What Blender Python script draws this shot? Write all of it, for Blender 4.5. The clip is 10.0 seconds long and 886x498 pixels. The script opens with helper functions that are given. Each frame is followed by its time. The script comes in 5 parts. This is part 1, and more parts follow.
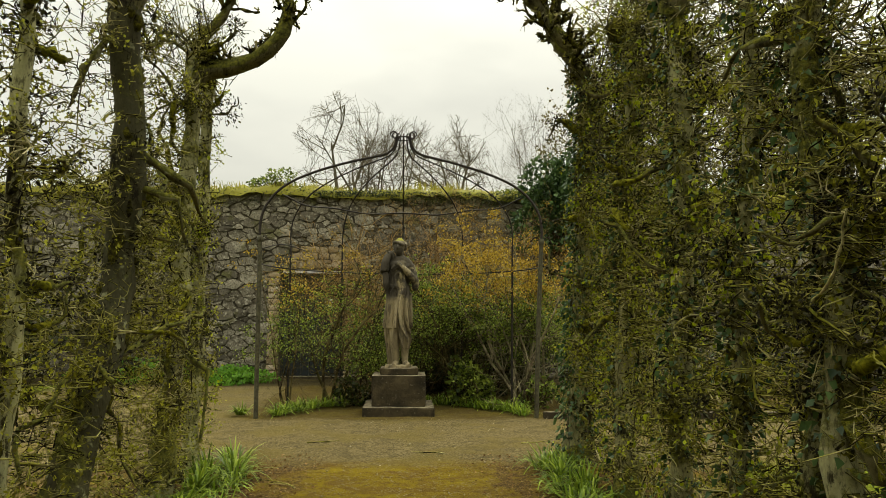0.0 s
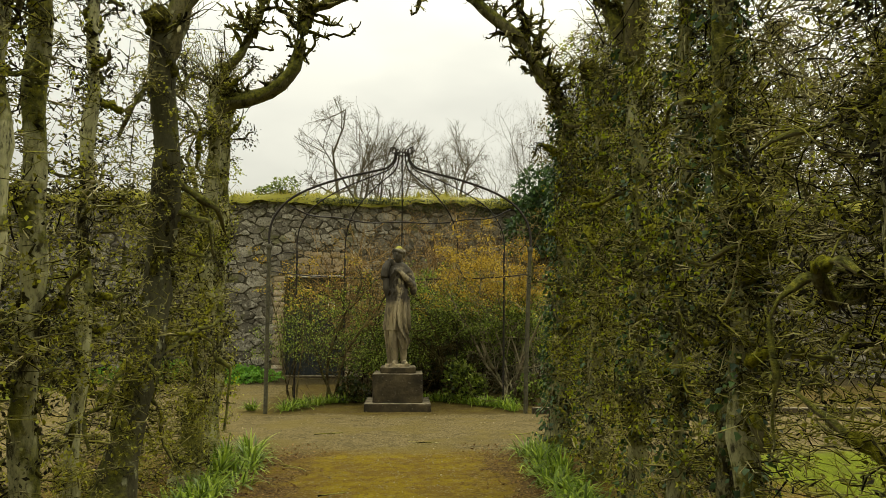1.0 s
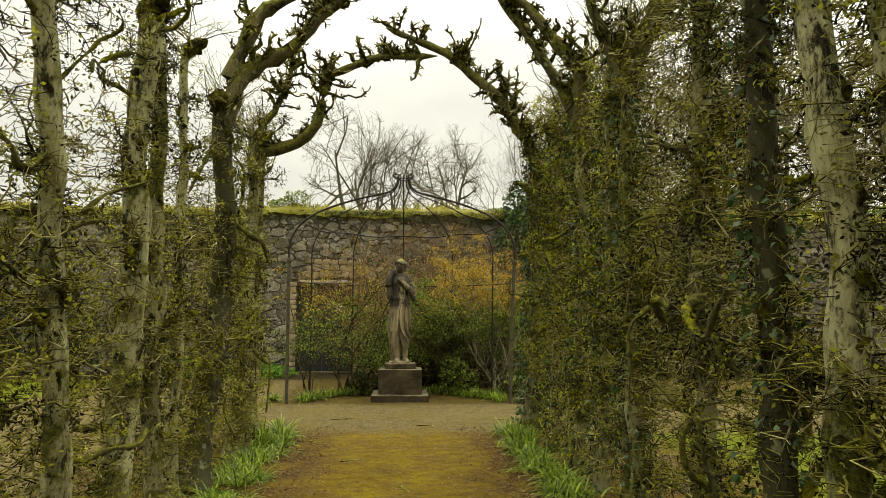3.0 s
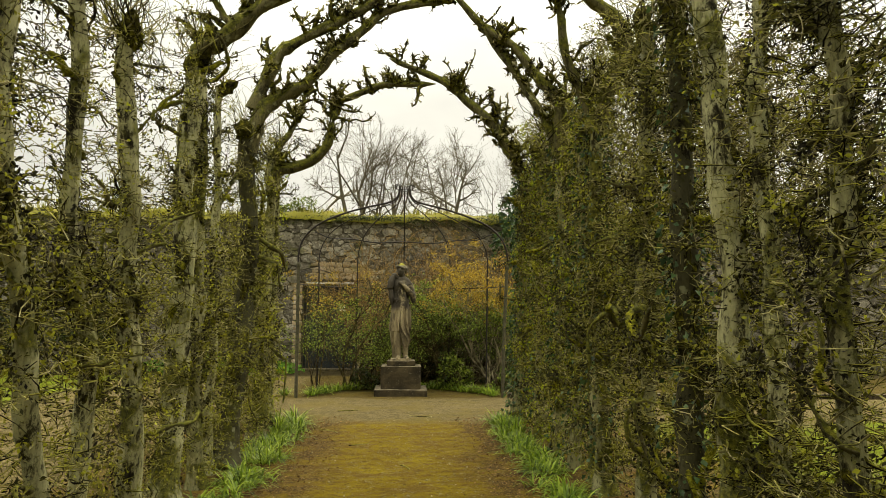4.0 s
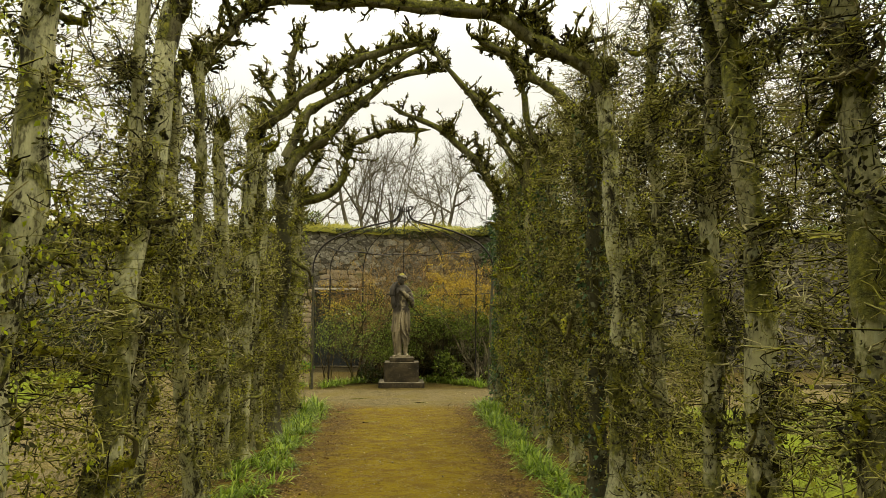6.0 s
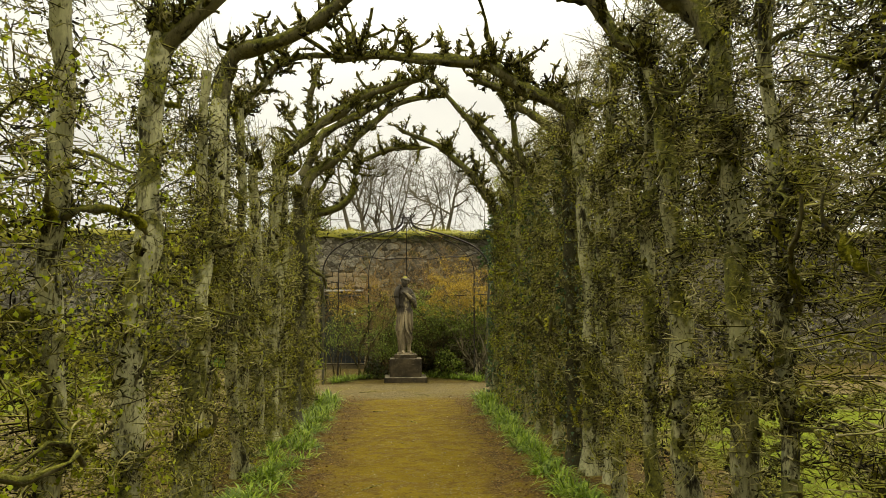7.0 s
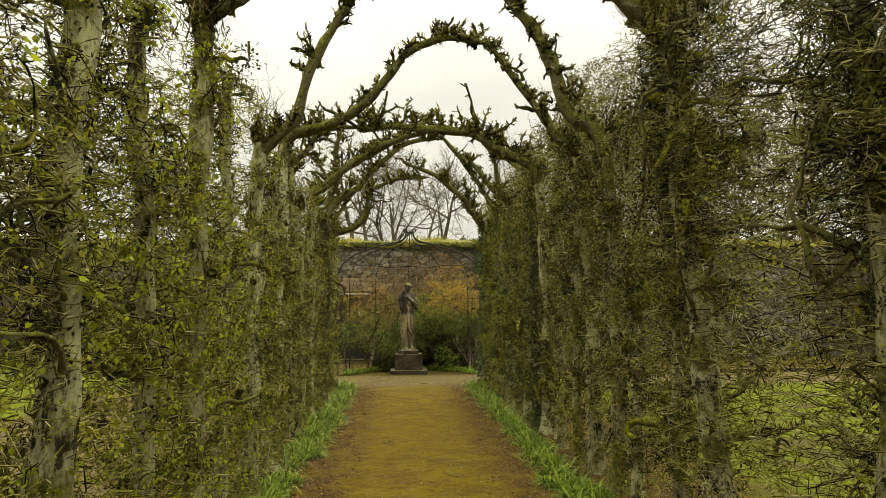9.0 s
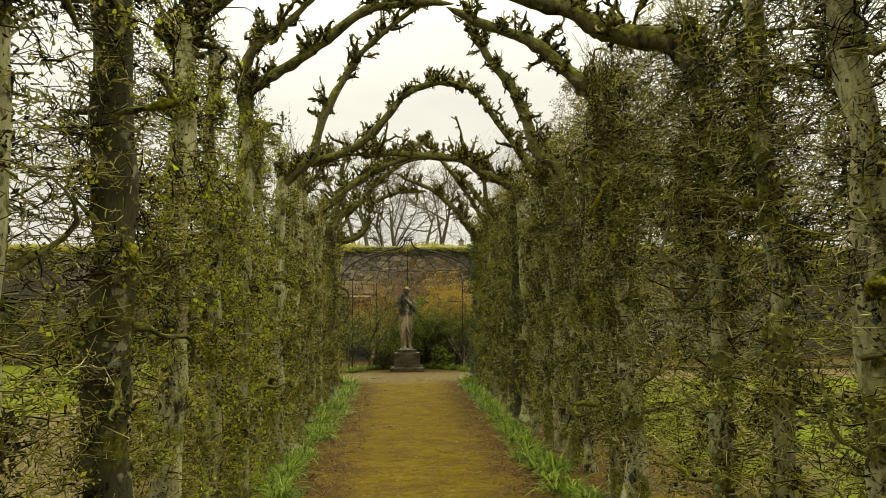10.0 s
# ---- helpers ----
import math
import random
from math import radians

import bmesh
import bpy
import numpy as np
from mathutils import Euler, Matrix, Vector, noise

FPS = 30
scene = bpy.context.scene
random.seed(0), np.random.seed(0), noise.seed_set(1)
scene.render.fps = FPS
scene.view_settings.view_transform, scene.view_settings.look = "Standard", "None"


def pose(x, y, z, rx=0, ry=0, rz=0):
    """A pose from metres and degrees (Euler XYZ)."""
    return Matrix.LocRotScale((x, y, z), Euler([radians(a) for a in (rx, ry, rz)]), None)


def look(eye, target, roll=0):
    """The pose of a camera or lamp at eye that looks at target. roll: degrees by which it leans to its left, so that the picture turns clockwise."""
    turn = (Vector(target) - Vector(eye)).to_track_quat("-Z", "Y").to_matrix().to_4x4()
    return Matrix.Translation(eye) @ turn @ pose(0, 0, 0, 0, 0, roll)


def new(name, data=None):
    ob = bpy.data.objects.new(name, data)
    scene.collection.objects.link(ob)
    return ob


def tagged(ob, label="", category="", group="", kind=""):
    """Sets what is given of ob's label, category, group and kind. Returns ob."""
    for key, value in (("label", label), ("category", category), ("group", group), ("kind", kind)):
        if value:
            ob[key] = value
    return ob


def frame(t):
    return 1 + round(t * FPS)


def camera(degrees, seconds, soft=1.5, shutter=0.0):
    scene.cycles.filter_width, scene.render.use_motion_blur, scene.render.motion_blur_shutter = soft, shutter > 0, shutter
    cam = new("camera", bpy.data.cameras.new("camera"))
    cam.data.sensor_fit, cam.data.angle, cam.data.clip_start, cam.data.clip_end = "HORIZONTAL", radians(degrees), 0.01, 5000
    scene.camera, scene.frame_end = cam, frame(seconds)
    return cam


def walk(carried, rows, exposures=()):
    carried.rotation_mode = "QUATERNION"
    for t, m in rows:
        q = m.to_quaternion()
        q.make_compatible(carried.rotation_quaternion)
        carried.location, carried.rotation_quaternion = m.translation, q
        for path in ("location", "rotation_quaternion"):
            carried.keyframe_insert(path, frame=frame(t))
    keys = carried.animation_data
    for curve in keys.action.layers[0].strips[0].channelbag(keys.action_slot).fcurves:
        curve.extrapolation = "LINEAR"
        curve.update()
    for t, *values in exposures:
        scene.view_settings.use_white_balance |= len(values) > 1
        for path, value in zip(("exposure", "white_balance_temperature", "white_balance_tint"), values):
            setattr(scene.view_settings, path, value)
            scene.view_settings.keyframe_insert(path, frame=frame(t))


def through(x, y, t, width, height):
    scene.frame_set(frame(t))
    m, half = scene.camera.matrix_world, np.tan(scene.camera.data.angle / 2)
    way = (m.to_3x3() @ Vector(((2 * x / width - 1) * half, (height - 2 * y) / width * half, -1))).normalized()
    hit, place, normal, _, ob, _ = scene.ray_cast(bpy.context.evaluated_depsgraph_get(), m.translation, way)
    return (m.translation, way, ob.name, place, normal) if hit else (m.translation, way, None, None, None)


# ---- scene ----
cam = camera(64.4, 10.0, soft=0.7)
SKY, SUN, EXPOSE, KELVIN, TINT = 1.0, 1.5, 0.06, 7550, 5
PATH = [
    (0, (0.051, 0.0, 1.154), (0.155, 1.987, 1.353), 0.4),
    (0.5, (0.051, -0.317, 1.16), (0.157, 1.67, 1.361), 0.4),
    (1, (0.07, -0.67, 1.173), (0.174, 1.317, 1.375), 0.4),
    (1.5, (0.083, -1.011, 1.2), (0.185, 0.976, 1.399), 0.4),
    (2, (0.079, -1.387, 1.222), (0.182, 0.601, 1.42), 0.4),
    (2.5, (0.062, -1.748, 1.239), (0.166, 0.24, 1.435), 0.4),
    (2.7, (0.068, -1.896, 1.245), (0.169, 0.092, 1.441), 0.3),
    (3.8, (0.048, -2.836, 1.292), (0.154, -0.848, 1.479), 0.4),
    (4, (0.053, -3.005, 1.29), (0.155, -1.017, 1.481), 0.5),
    (4.5, (0.055, -3.424, 1.308), (0.156, -1.436, 1.499), 0.6),
    (5, (0.06, -3.898, 1.307), (0.161, -1.91, 1.501), 0.6),
    (5.5, (0.039, -4.361, 1.314), (0.144, -2.373, 1.51), 0.5),
    (5.7, (0.018, -4.569, 1.321), (0.128, -2.582, 1.516), 0.5),
    (6.8, (-0.07, -5.757, 1.358), (0.043, -3.769, 1.545), -0.2),
    (7, (-0.083, -5.966, 1.358), (0.031, -3.978, 1.546), -0.2),
    (7.5, (-0.121, -6.479, 1.37), (-0.006, -4.492, 1.558), -0.2),
    (8, (-0.151, -7.058, 1.38), (-0.038, -5.07, 1.566), -0.3),
    (8.5, (-0.176, -7.629, 1.396), (-0.06, -5.641, 1.582), -0.3),
    (9, (-0.194, -8.27, 1.419), (-0.076, -6.282, 1.603), -0.3),
    (9.5, (-0.196, -8.885, 1.439), (-0.076, -6.897, 1.622), -0.3),
    (10, (-0.178, -9.579, 1.462), (-0.059, -7.591, 1.646), -0.3),
]
walk(cam, [(t, look(eye, target, roll)) for t, eye, target, roll in PATH], [(0.0, EXPOSE - 0.24, KELVIN - 200, TINT - 3), (2.5, EXPOSE - 0.10, KELVIN - 100, TINT - 1.5), (5.0, EXPOSE, KELVIN, TINT), (10.0, EXPOSE - 0.12, KELVIN, TINT)])

# ---- world, light ----
world = bpy.data.worlds.new("overcast_sky")
scene.world = world
world.use_nodes = True
wt = world.node_tree
wt.nodes.clear()


def wnode(kind):
    return wt.nodes.new(kind)


SUN_UP, SUN_TURN = radians(48), radians(20)
sky = wnode("ShaderNodeTexSky")
sky.sky_type = "NISHITA"
sky.sun_disc = False
sky.sun_elevation = SUN_UP
sky.sun_rotation = SUN_TURN
sky.air_density, sky.dust_density = 1.0, 4.0
coord = wnode("ShaderNodeTexCoord")
split = wnode("ShaderNodeSeparateXYZ")
wt.links.new(coord.outputs["Generated"], split.inputs[0])
# cloud cover: brighter overhead than at the horizon, with soft grey patches
stretch = wnode("ShaderNodeMapping")
stretch.inputs["Scale"].default_value = (1.0, 1.0, 2.6)
wt.links.new(coord.outputs["Generated"], stretch.inputs["Vector"])
cloud = wnode("ShaderNodeTexNoise")
cloud.inputs["Scale"].default_value = 3.2
cloud.inputs["Detail"].default_value = 4
cloud.inputs["Roughness"].default_value = 0.5
wt.links.new(stretch.outputs[0], cloud.inputs["Vector"])
ramp = wnode("ShaderNodeValToRGB")
ramp.color_ramp.elements[0].position, ramp.color_ramp.elements[0].color = 0.36, (0.86, 0.875, 0.885, 1)
ramp.color_ramp.elements[1].position, ramp.color_ramp.elements[1].color = 0.6, (1.0, 1.01, 1.01, 1)
wt.links.new(cloud.outputs["Fac"], ramp.inputs[0])
rise = wnode("ShaderNodeMapRange")
rise.inputs["From Min"].default_value, rise.inputs["From Max"].default_value = 0.0, 1.0
rise.inputs["To Min"].default_value, rise.inputs["To Max"].default_value = 0.88, 8.0
square = wnode("ShaderNodeMath")
square.operation = "POWER"
square.use_clamp = True
square.inputs[1].default_value = 3.0
wt.links.new(split.outputs["Z"], square.inputs[0])
wt.links.new(square.outputs[0], rise.inputs["Value"])
lift = wnode("ShaderNodeVectorMath")
lift.operation = "SCALE"
wt.links.new(ramp.outputs["Color"], lift.inputs[0])
wt.links.new(rise.outputs[0], lift.inputs["Scale"])
dim = wnode("ShaderNodeVectorMath")
dim.operation = "SCALE"
dim.inputs["Scale"].default_value = 0.08
wt.links.new(sky.outputs["Color"], dim.inputs[0])
cover = wnode("ShaderNodeMix")
cover.data_type = "RGBA"
cover.inputs["Factor"].default_value = 0.93
wt.links.new(dim.outputs[0], cover.inputs["A"])
wt.links.new(lift.outputs[0], cover.inputs["B"])
back = wnode("ShaderNodeBackground")
back.inputs["Strength"].default_value = SKY
wt.links.new(cover.outputs["Result"], back.inputs["Color"])
wout = wnode("ShaderNodeOutputWorld")
wt.links.new(back.outputs[0], wout.inputs["Surface"])

sun = new("sun", bpy.data.lights.new("sun", "SUN"))
sun.data.energy, sun.data.angle, sun.data.color = SUN, radians(15), (1.0, 0.96, 0.86)
sun.matrix_world = look((math.sin(SUN_TURN) * math.cos(SUN_UP) * 50, math.cos(SUN_TURN) * math.cos(SUN_UP) * 50, math.sin(SUN_UP) * 50), (0, 0, 0))


# ---- materials ----
class Nodes:
    """A small helper to write node materials as expressions."""

    def __init__(self, name):
        self.mat = bpy.data.materials.new(name)
        self.mat.use_nodes = True
        self.t = self.mat.node_tree
        self.t.nodes.clear()
        self.out = self.t.nodes.new("ShaderNodeOutputMaterial")
        self.pos = self.t.nodes.new("ShaderNodeNewGeometry")

    def put(self, socket, v):
        if isinstance(v, bpy.types.NodeSocket):
            self.t.links.new(v, socket)
        elif isinstance(v, tuple) and len(v) == 3 and socket.type == "RGBA":
            socket.default_value = (*v, 1)
        else:
            socket.default_value = v

    def math(self, op, a, b=0.0, c=0.0, clamp=False):
        n = self.t.nodes.new("ShaderNodeMath")
        n.operation, n.use_clamp = op, clamp
        for i, v in enumerate((a, b, c)):
            self.put(n.inputs[i], v)
        return n.outputs[0]

    def noise(self, scale, detail=4, rough=0.6, vec=None, stretch=None, warp=0.0):
        n = self.t.nodes.new("ShaderNodeTexNoise")
        n.inputs["Scale"].default_value = scale
        n.inputs["Detail"].default_value = detail
        n.inputs["Roughness"].default_value = rough
        n.inputs["Distortion"].default_value = warp
        v = vec or self.pos.outputs["Position"]
        if stretch:
            m = self.t.nodes.new("ShaderNodeMapping")
            m.inputs["Scale"].default_value = stretch
            self.t.links.new(v, m.inputs["Vector"])
            v = m.outputs[0]
        self.t.links.new(v, n.inputs["Vector"])
        return n.outputs["Fac"]

    def cells(self, scale, feature="F1", vec=None):
        n = self.t.nodes.new("ShaderNodeTexVoronoi")
        n.feature = feature
        n.inputs["Scale"].default_value = scale
        self.t.links.new(vec or self.pos.outputs["Position"], n.inputs["Vector"])
        return n

    def step(self, v, lo, hi, to=(0.0, 1.0)):
        n = self.t.nodes.new("ShaderNodeMapRange")
        n.interpolation_type = "SMOOTHSTEP"
        self.put(n.inputs["Value"], v)
        n.inputs["From Min"].default_value, n.inputs["From Max"].default_value = lo, hi
        n.inputs["To Min"].default_value, n.inputs["To Max"].default_value = to
        return n.outputs[0]

    def mix(self, f, a, b):
        n = self.t.nodes.new("ShaderNodeMix")
        n.data_type = "RGBA"
        self.put(n.inputs["Factor"], f)
        self.put(n.inputs["A"], a)
        self.put(n.inputs["B"], b)
        return n.outputs["Result"]

    def xyz(self, v):
        n = self.t.nodes.new("ShaderNodeSeparateXYZ")
        self.t.links.new(v, n.inputs[0])
        return n.outputs

    def ramp(self, f, *stops):
        n = self.t.nodes.new("ShaderNodeValToRGB")
        e = n.color_ramp.elements
        while len(e) < len(stops):
            e.new(0.5)
        for el, (p, c) in zip(e, stops):
            el.position, el.color = p, (*c, 1)
        self.put(n.inputs[0], f)
        return n.outputs["Color"]

    def bump(self, h, strength=0.4, dist=0.01):
        n = self.t.nodes.new("ShaderNodeBump")
        n.inputs["Strength"].default_value = strength
        n.inputs["Distance"].default_value = dist
        self.put(n.inputs["Height"], h)
        return n.outputs[0]

    def island(self):
        return self.pos.outputs["Random Per Island"]

    def objrand(self):
        return self.t.nodes.new("ShaderNodeObjectInfo").outputs["Random"]

    def surface(self, colour, rough=0.8, normal=None, metal=0.0, spec=0.3):
        b = self.t.nodes.new("ShaderNodeBsdfPrincipled")
        self.put(b.inputs["Base Color"], colour)
        self.put(b.inputs["Roughness"], rough)
        self.put(b.inputs["Metallic"], metal)
        self.put(b.inputs["Specular IOR Level"], spec)
        if normal:
            self.put(b.inputs["Normal"], normal)
        self.t.links.new(b.outputs[0], self.out.inputs["Surface"])
        return self.mat

    def leaf(self, colour, through=0.35, rough=0.5):
        b = self.t.nodes.new("ShaderNodeBsdfPrincipled")
        self.put(b.inputs["Base Color"], colour)
        self.put(b.inputs["Roughness"], rough)
        self.put(b.inputs["Specular IOR Level"], 0.15)
        tr = self.t.nodes.new("ShaderNodeBsdfTranslucent")
        self.put(tr.inputs["Color"], colour)
        m = self.t.nodes.new("ShaderNodeMixShader")
        m.inputs[0].default_value = through
        self.t.links.new(b.outputs[0], m.inputs[1])
        self.t.links.new(tr.outputs[0], m.inputs[2])
        self.t.links.new(m.outputs[0], self.out.inputs["Surface"])
        return self.mat


def bark_material(name, pale, moss=0.5):
    n = Nodes(name)
    up = n.xyz(n.pos.outputs["Normal"])[2]
    blotch = n.noise(8.0, 8, 0.74, stretch=(1, 1, 0.42), warp=0.25)
    fine = n.noise(60, 4, 0.65, stretch=(1, 1, 0.35))
    streak = n.noise(22, 3, 0.6, stretch=(1, 1, 0.12))
    base = n.ramp(blotch, (0.37, (0.010, 0.008, 0.004)), (0.425, (0.045, 0.040, 0.018)), (0.46, pale), (0.58, (pale[0] * 1.5, pale[1] * 1.5, pale[2] * 1.45)))
    base = n.mix(n.step(streak, 0.52, 0.72, (0.0, 0.4)), base, (0.055, 0.05, 0.022))
    base = n.mix(n.step(fine, 0.50, 0.66, (0.0, 0.7)), base, (0.028, 0.024, 0.010))
    lichen = n.step(n.noise(14, 3, 0.5), 0.6, 0.68)
    base = n.mix(n.math("MULTIPLY", lichen, 0.5), base, (0.30, 0.30, 0.17))
    patch = n.noise(3.1, 4, 0.6, warp=0.4)
    grown = n.math("MULTIPLY_ADD", up, 0.20 + 0.14 * moss, patch)
    mossy = n.step(grown, 0.60 - 0.12 * moss, 0.70 - 0.12 * moss)
    green = n.ramp(n.noise(35, 3, 0.6), (0.32, (0.022, 0.023, 0.005)), (0.55, (0.10, 0.10, 0.014)), (0.75, (0.21, 0.19, 0.022)))
    colour = n.mix(n.math("MULTIPLY", mossy, 0.9), base, green)
    h = n.math("ADD", n.math("MULTIPLY", fine, 0.5), n.math("MULTIPLY", blotch, 0.8))
    h = n.math("ADD", h, n.math("MULTIPLY", mossy, n.noise(90, 3, 0.7)))
    return n.surface(colour, 0.9, n.bump(h, 0.7, 0.015), spec=0.08)


def twig_material(name, a, b, c, moss=(0.13, 0.125, 0.014), stops=(0.36, 0.58, 0.85), bare=0.48):
    n = Nodes(name)
    v = n.math("ADD", n.math("MULTIPLY", n.island(), 0.55), n.math("MULTIPLY", n.step(n.noise(7, 4, 0.65), 0.34, 0.66), 0.55))
    col = n.ramp(v, (stops[0], a), (stops[1], b), (stops[2], c))
    up = n.xyz(n.pos.outputs["Normal"])[2]
    g = n.step(n.math("MULTIPLY_ADD", up, 0.16, n.noise(4.0, 3)), bare, bare + 0.12, (0.0, 0.7))
    return n.surface(n.mix(g, col, moss), 0.95, spec=0.06)


def leaf_material(name, *cols, through=0.35, rough=0.5):
    n = Nodes(name)
    v = n.math("ADD", n.math("MULTIPLY", n.island(), 0.75), n.math("MULTIPLY", n.noise(3, 2), 0.3))
    k = len(cols)
    col = n.ramp(v, *[(0.12 + 0.76 * i / max(1, k - 1), c) for i, c in enumerate(cols)])
    return n.leaf(col, through, rough)


BARK = bark_material("hornbeam_bark", (0.25, 0.238, 0.124), 0.6)
BARK_MOSSY = bark_material("mossy_bark", (0.195, 0.184, 0.092), 1.0)
BARK_DARK = bark_material("dark_mossy_bark", (0.040, 0.037, 0.018), 0.5)
BARK_LIMB = bark_material("mossy_limb", (0.085, 0.075, 0.034), 1.5)
TWIG = twig_material("hornbeam_twig", (0.008, 0.006, 0.003), (0.108, 0.096, 0.038), (0.44, 0.39, 0.20), (0.19, 0.18, 0.022), (0.42, 0.66, 0.95), 0.50)
TWIG_SHRUB = twig_material("shrub_twig", (0.016, 0.011, 0.005), (0.045, 0.034, 0.014), (0.13, 0.10, 0.045), (0.05, 0.045, 0.01))
TWIG_PALE = twig_material("pale_shrub_stem", (0.05, 0.04, 0.022), (0.14, 0.115, 0.07), (0.26, 0.22, 0.14), (0.12, 0.11, 0.05))
BARK_FAR = twig_material("far_bark", (0.075, 0.063, 0.043), (0.11, 0.092, 0.064), (0.15, 0.13, 0.092), (0.12, 0.105, 0.058))
TWIG_RUSSET = twig_material("russet_twig", (0.06, 0.034, 0.014), (0.17, 0.102, 0.04), (0.34, 0.23, 0.10), (0.16, 0.11, 0.025))
LEAF_HORN = leaf_material("young_hornbeam_leaf", (0.09, 0.075, 0.012), (0.21, 0.20, 0.018), (0.36, 0.37, 0.035), through=0.5)
LEAF_FRESH = leaf_material("fresh_hornbeam_leaf", (0.14, 0.17, 0.008), (0.26, 0.31, 0.012), (0.40, 0.46, 0.022), through=0.5)
LEAF_IVY = leaf_material("ivy_leaf", (0.014, 0.030, 0.009), (0.034, 0.065, 0.018), (0.085, 0.135, 0.04), through=0.2, rough=0.35)
LEAF_SHRUB = leaf_material("shrub_leaf", (0.016, 0.025, 0.005), (0.085, 0.116, 0.014), (0.27, 0.33, 0.05), through=0.4)
LEAF_GOLD = leaf_material("golden_leaf", (0.12, 0.075, 0.008), (0.30, 0.195, 0.020), (0.44, 0.32, 0.045), through=0.4)
# dark green, lowered further so that the leaves carry shade in their colour
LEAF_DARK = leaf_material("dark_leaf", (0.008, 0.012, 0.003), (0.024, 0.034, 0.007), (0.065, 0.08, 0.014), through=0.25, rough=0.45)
# withered shoots and moss, coloured near-black to stand in for hedge shade
WITHERED_SHADE = leaf_material("withered_tuft_shade", (0.007, 0.006, 0.003), (0.016, 0.013, 0.006), (0.035, 0.034, 0.010), (0.11, 0.105, 0.02), through=0.1, rough=0.9)
BLADE = leaf_material("strap_leaf", (0.04, 0.065, 0.008), (0.12, 0.185, 0.016), (0.27, 0.345, 0.04), through=0.35, rough=0.4)
TURF = leaf_material("turf_blade", (0.13, 0.14, 0.012), (0.23, 0.22, 0.02), (0.36, 0.31, 0.05), through=0.4)
BED = leaf_material("bed_leaf", (0.05, 0.13, 0.012), (0.09, 0.20, 0.02), (0.14, 0.28, 0.03), through=0.4)
WOODS = leaf_material("woodland_bud", (0.07, 0.055, 0.022), (0.12, 0.10, 0.035), (0.19, 0.17, 0.05), through=0.3, rough=0.8)
LITTER = leaf_material("dead_leaf", (0.075, 0.040, 0.014), (0.15, 0.085, 0.03), (0.25, 0.16, 0.065), through=0.1, rough=0.8)


def moss_material():
    n = Nodes("moss_tuft")
    col = n.ramp(n.noise(26, 4, 0.65), (0.36, (0.010, 0.008, 0.003)), (0.5, (0.045, 0.04, 0.007)), (0.68, (0.16, 0.145, 0.014)))
    return n.surface(col, 1.0, n.bump(n.noise(120, 4, 0.7), 0.9, 0.02), spec=0.05)


MOSS = moss_material()


def cushion_material():
    n = Nodes("moss_cushion")
    col = n.ramp(n.noise(40, 4, 0.65), (0.34, (0.045, 0.042, 0.006)), (0.5, (0.15, 0.145, 0.012)), (0.68, (0.30, 0.28, 0.025)))
    return n.surface(col, 1.0, n.bump(n.noise(140, 4, 0.7), 0.9, 0.02), spec=0.04)


MOSS_CUSHION = cushion_material()


def rock_material(name, dark, mid, light, per_object=True):
    n = Nodes(name)
    r = n.objrand() if per_object else n.island()
    big = n.noise(9, 5, 0.6, warp=0.5)
    v = n.math("ADD", n.math("MULTIPLY", r, 0.52), n.math("MULTIPLY", big, 0.52))
    col = n.ramp(v, (0.22, dark), (0.5, mid), (0.85, light))
    col = n.mix(n.step(n.noise(38, 4, 0.7), 0.47, 0.60, (0.0, 0.75)), col, dark)
    lich = n.step(n.noise(13, 6, 0.72), 0.54, 0.62, (0.0, 0.8))
    col = n.mix(lich, col, (0.32, 0.30, 0.23))
    col = n.mix(n.step(n.noise(0.9, 5, 0.65), 0.46, 0.62, (0.0, 0.45)), col, dark)
    mossy = n.step(n.noise(2.3, 4, 0.6), 0.56, 0.66, (0.0, 0.6))
    col = n.mix(mossy, col, (0.075, 0.075, 0.015))
    h = n.math("ADD", big, n.math("MULTIPLY", n.noise(70, 4, 0.7), 0.4))
    return n.surface(col, 0.92, n.bump(h, 0.8, 0.02), spec=0.2)


STONE = rock_material("rubble_stone", (0.048, 0.041, 0.028), (0.135, 0.120, 0.085), (0.30, 0.272, 0.20))
STONE_REST = rock_material("rubble_stone_far", (0.048, 0.041, 0.028), (0.135, 0.120, 0.085), (0.30, 0.272, 0.20), False)
SANDSTONE = rock_material("sandstone", (0.17, 0.125, 0.07), (0.26, 0.20, 0.115), (0.34, 0.27, 0.17))


def mortar_material():
    n = Nodes("mortar_with_joint_shade")
    # mortar, darkened so that its colour holds the shadow of deep joints
    col = n.ramp(n.noise(12, 5, 0.65), (0.3, (0.028, 0.023, 0.014)), (0.7, (0.10, 0.086, 0.056)))
    return n.surface(col, 0.95, n.bump(n.noise(80, 4), 0.6, 0.01), spec=0.1)


PEBBLE = rock_material("pale_pebble", (0.12, 0.095, 0.05), (0.21, 0.17, 0.09), (0.34, 0.28, 0.17), False)
MORTAR = mortar_material()


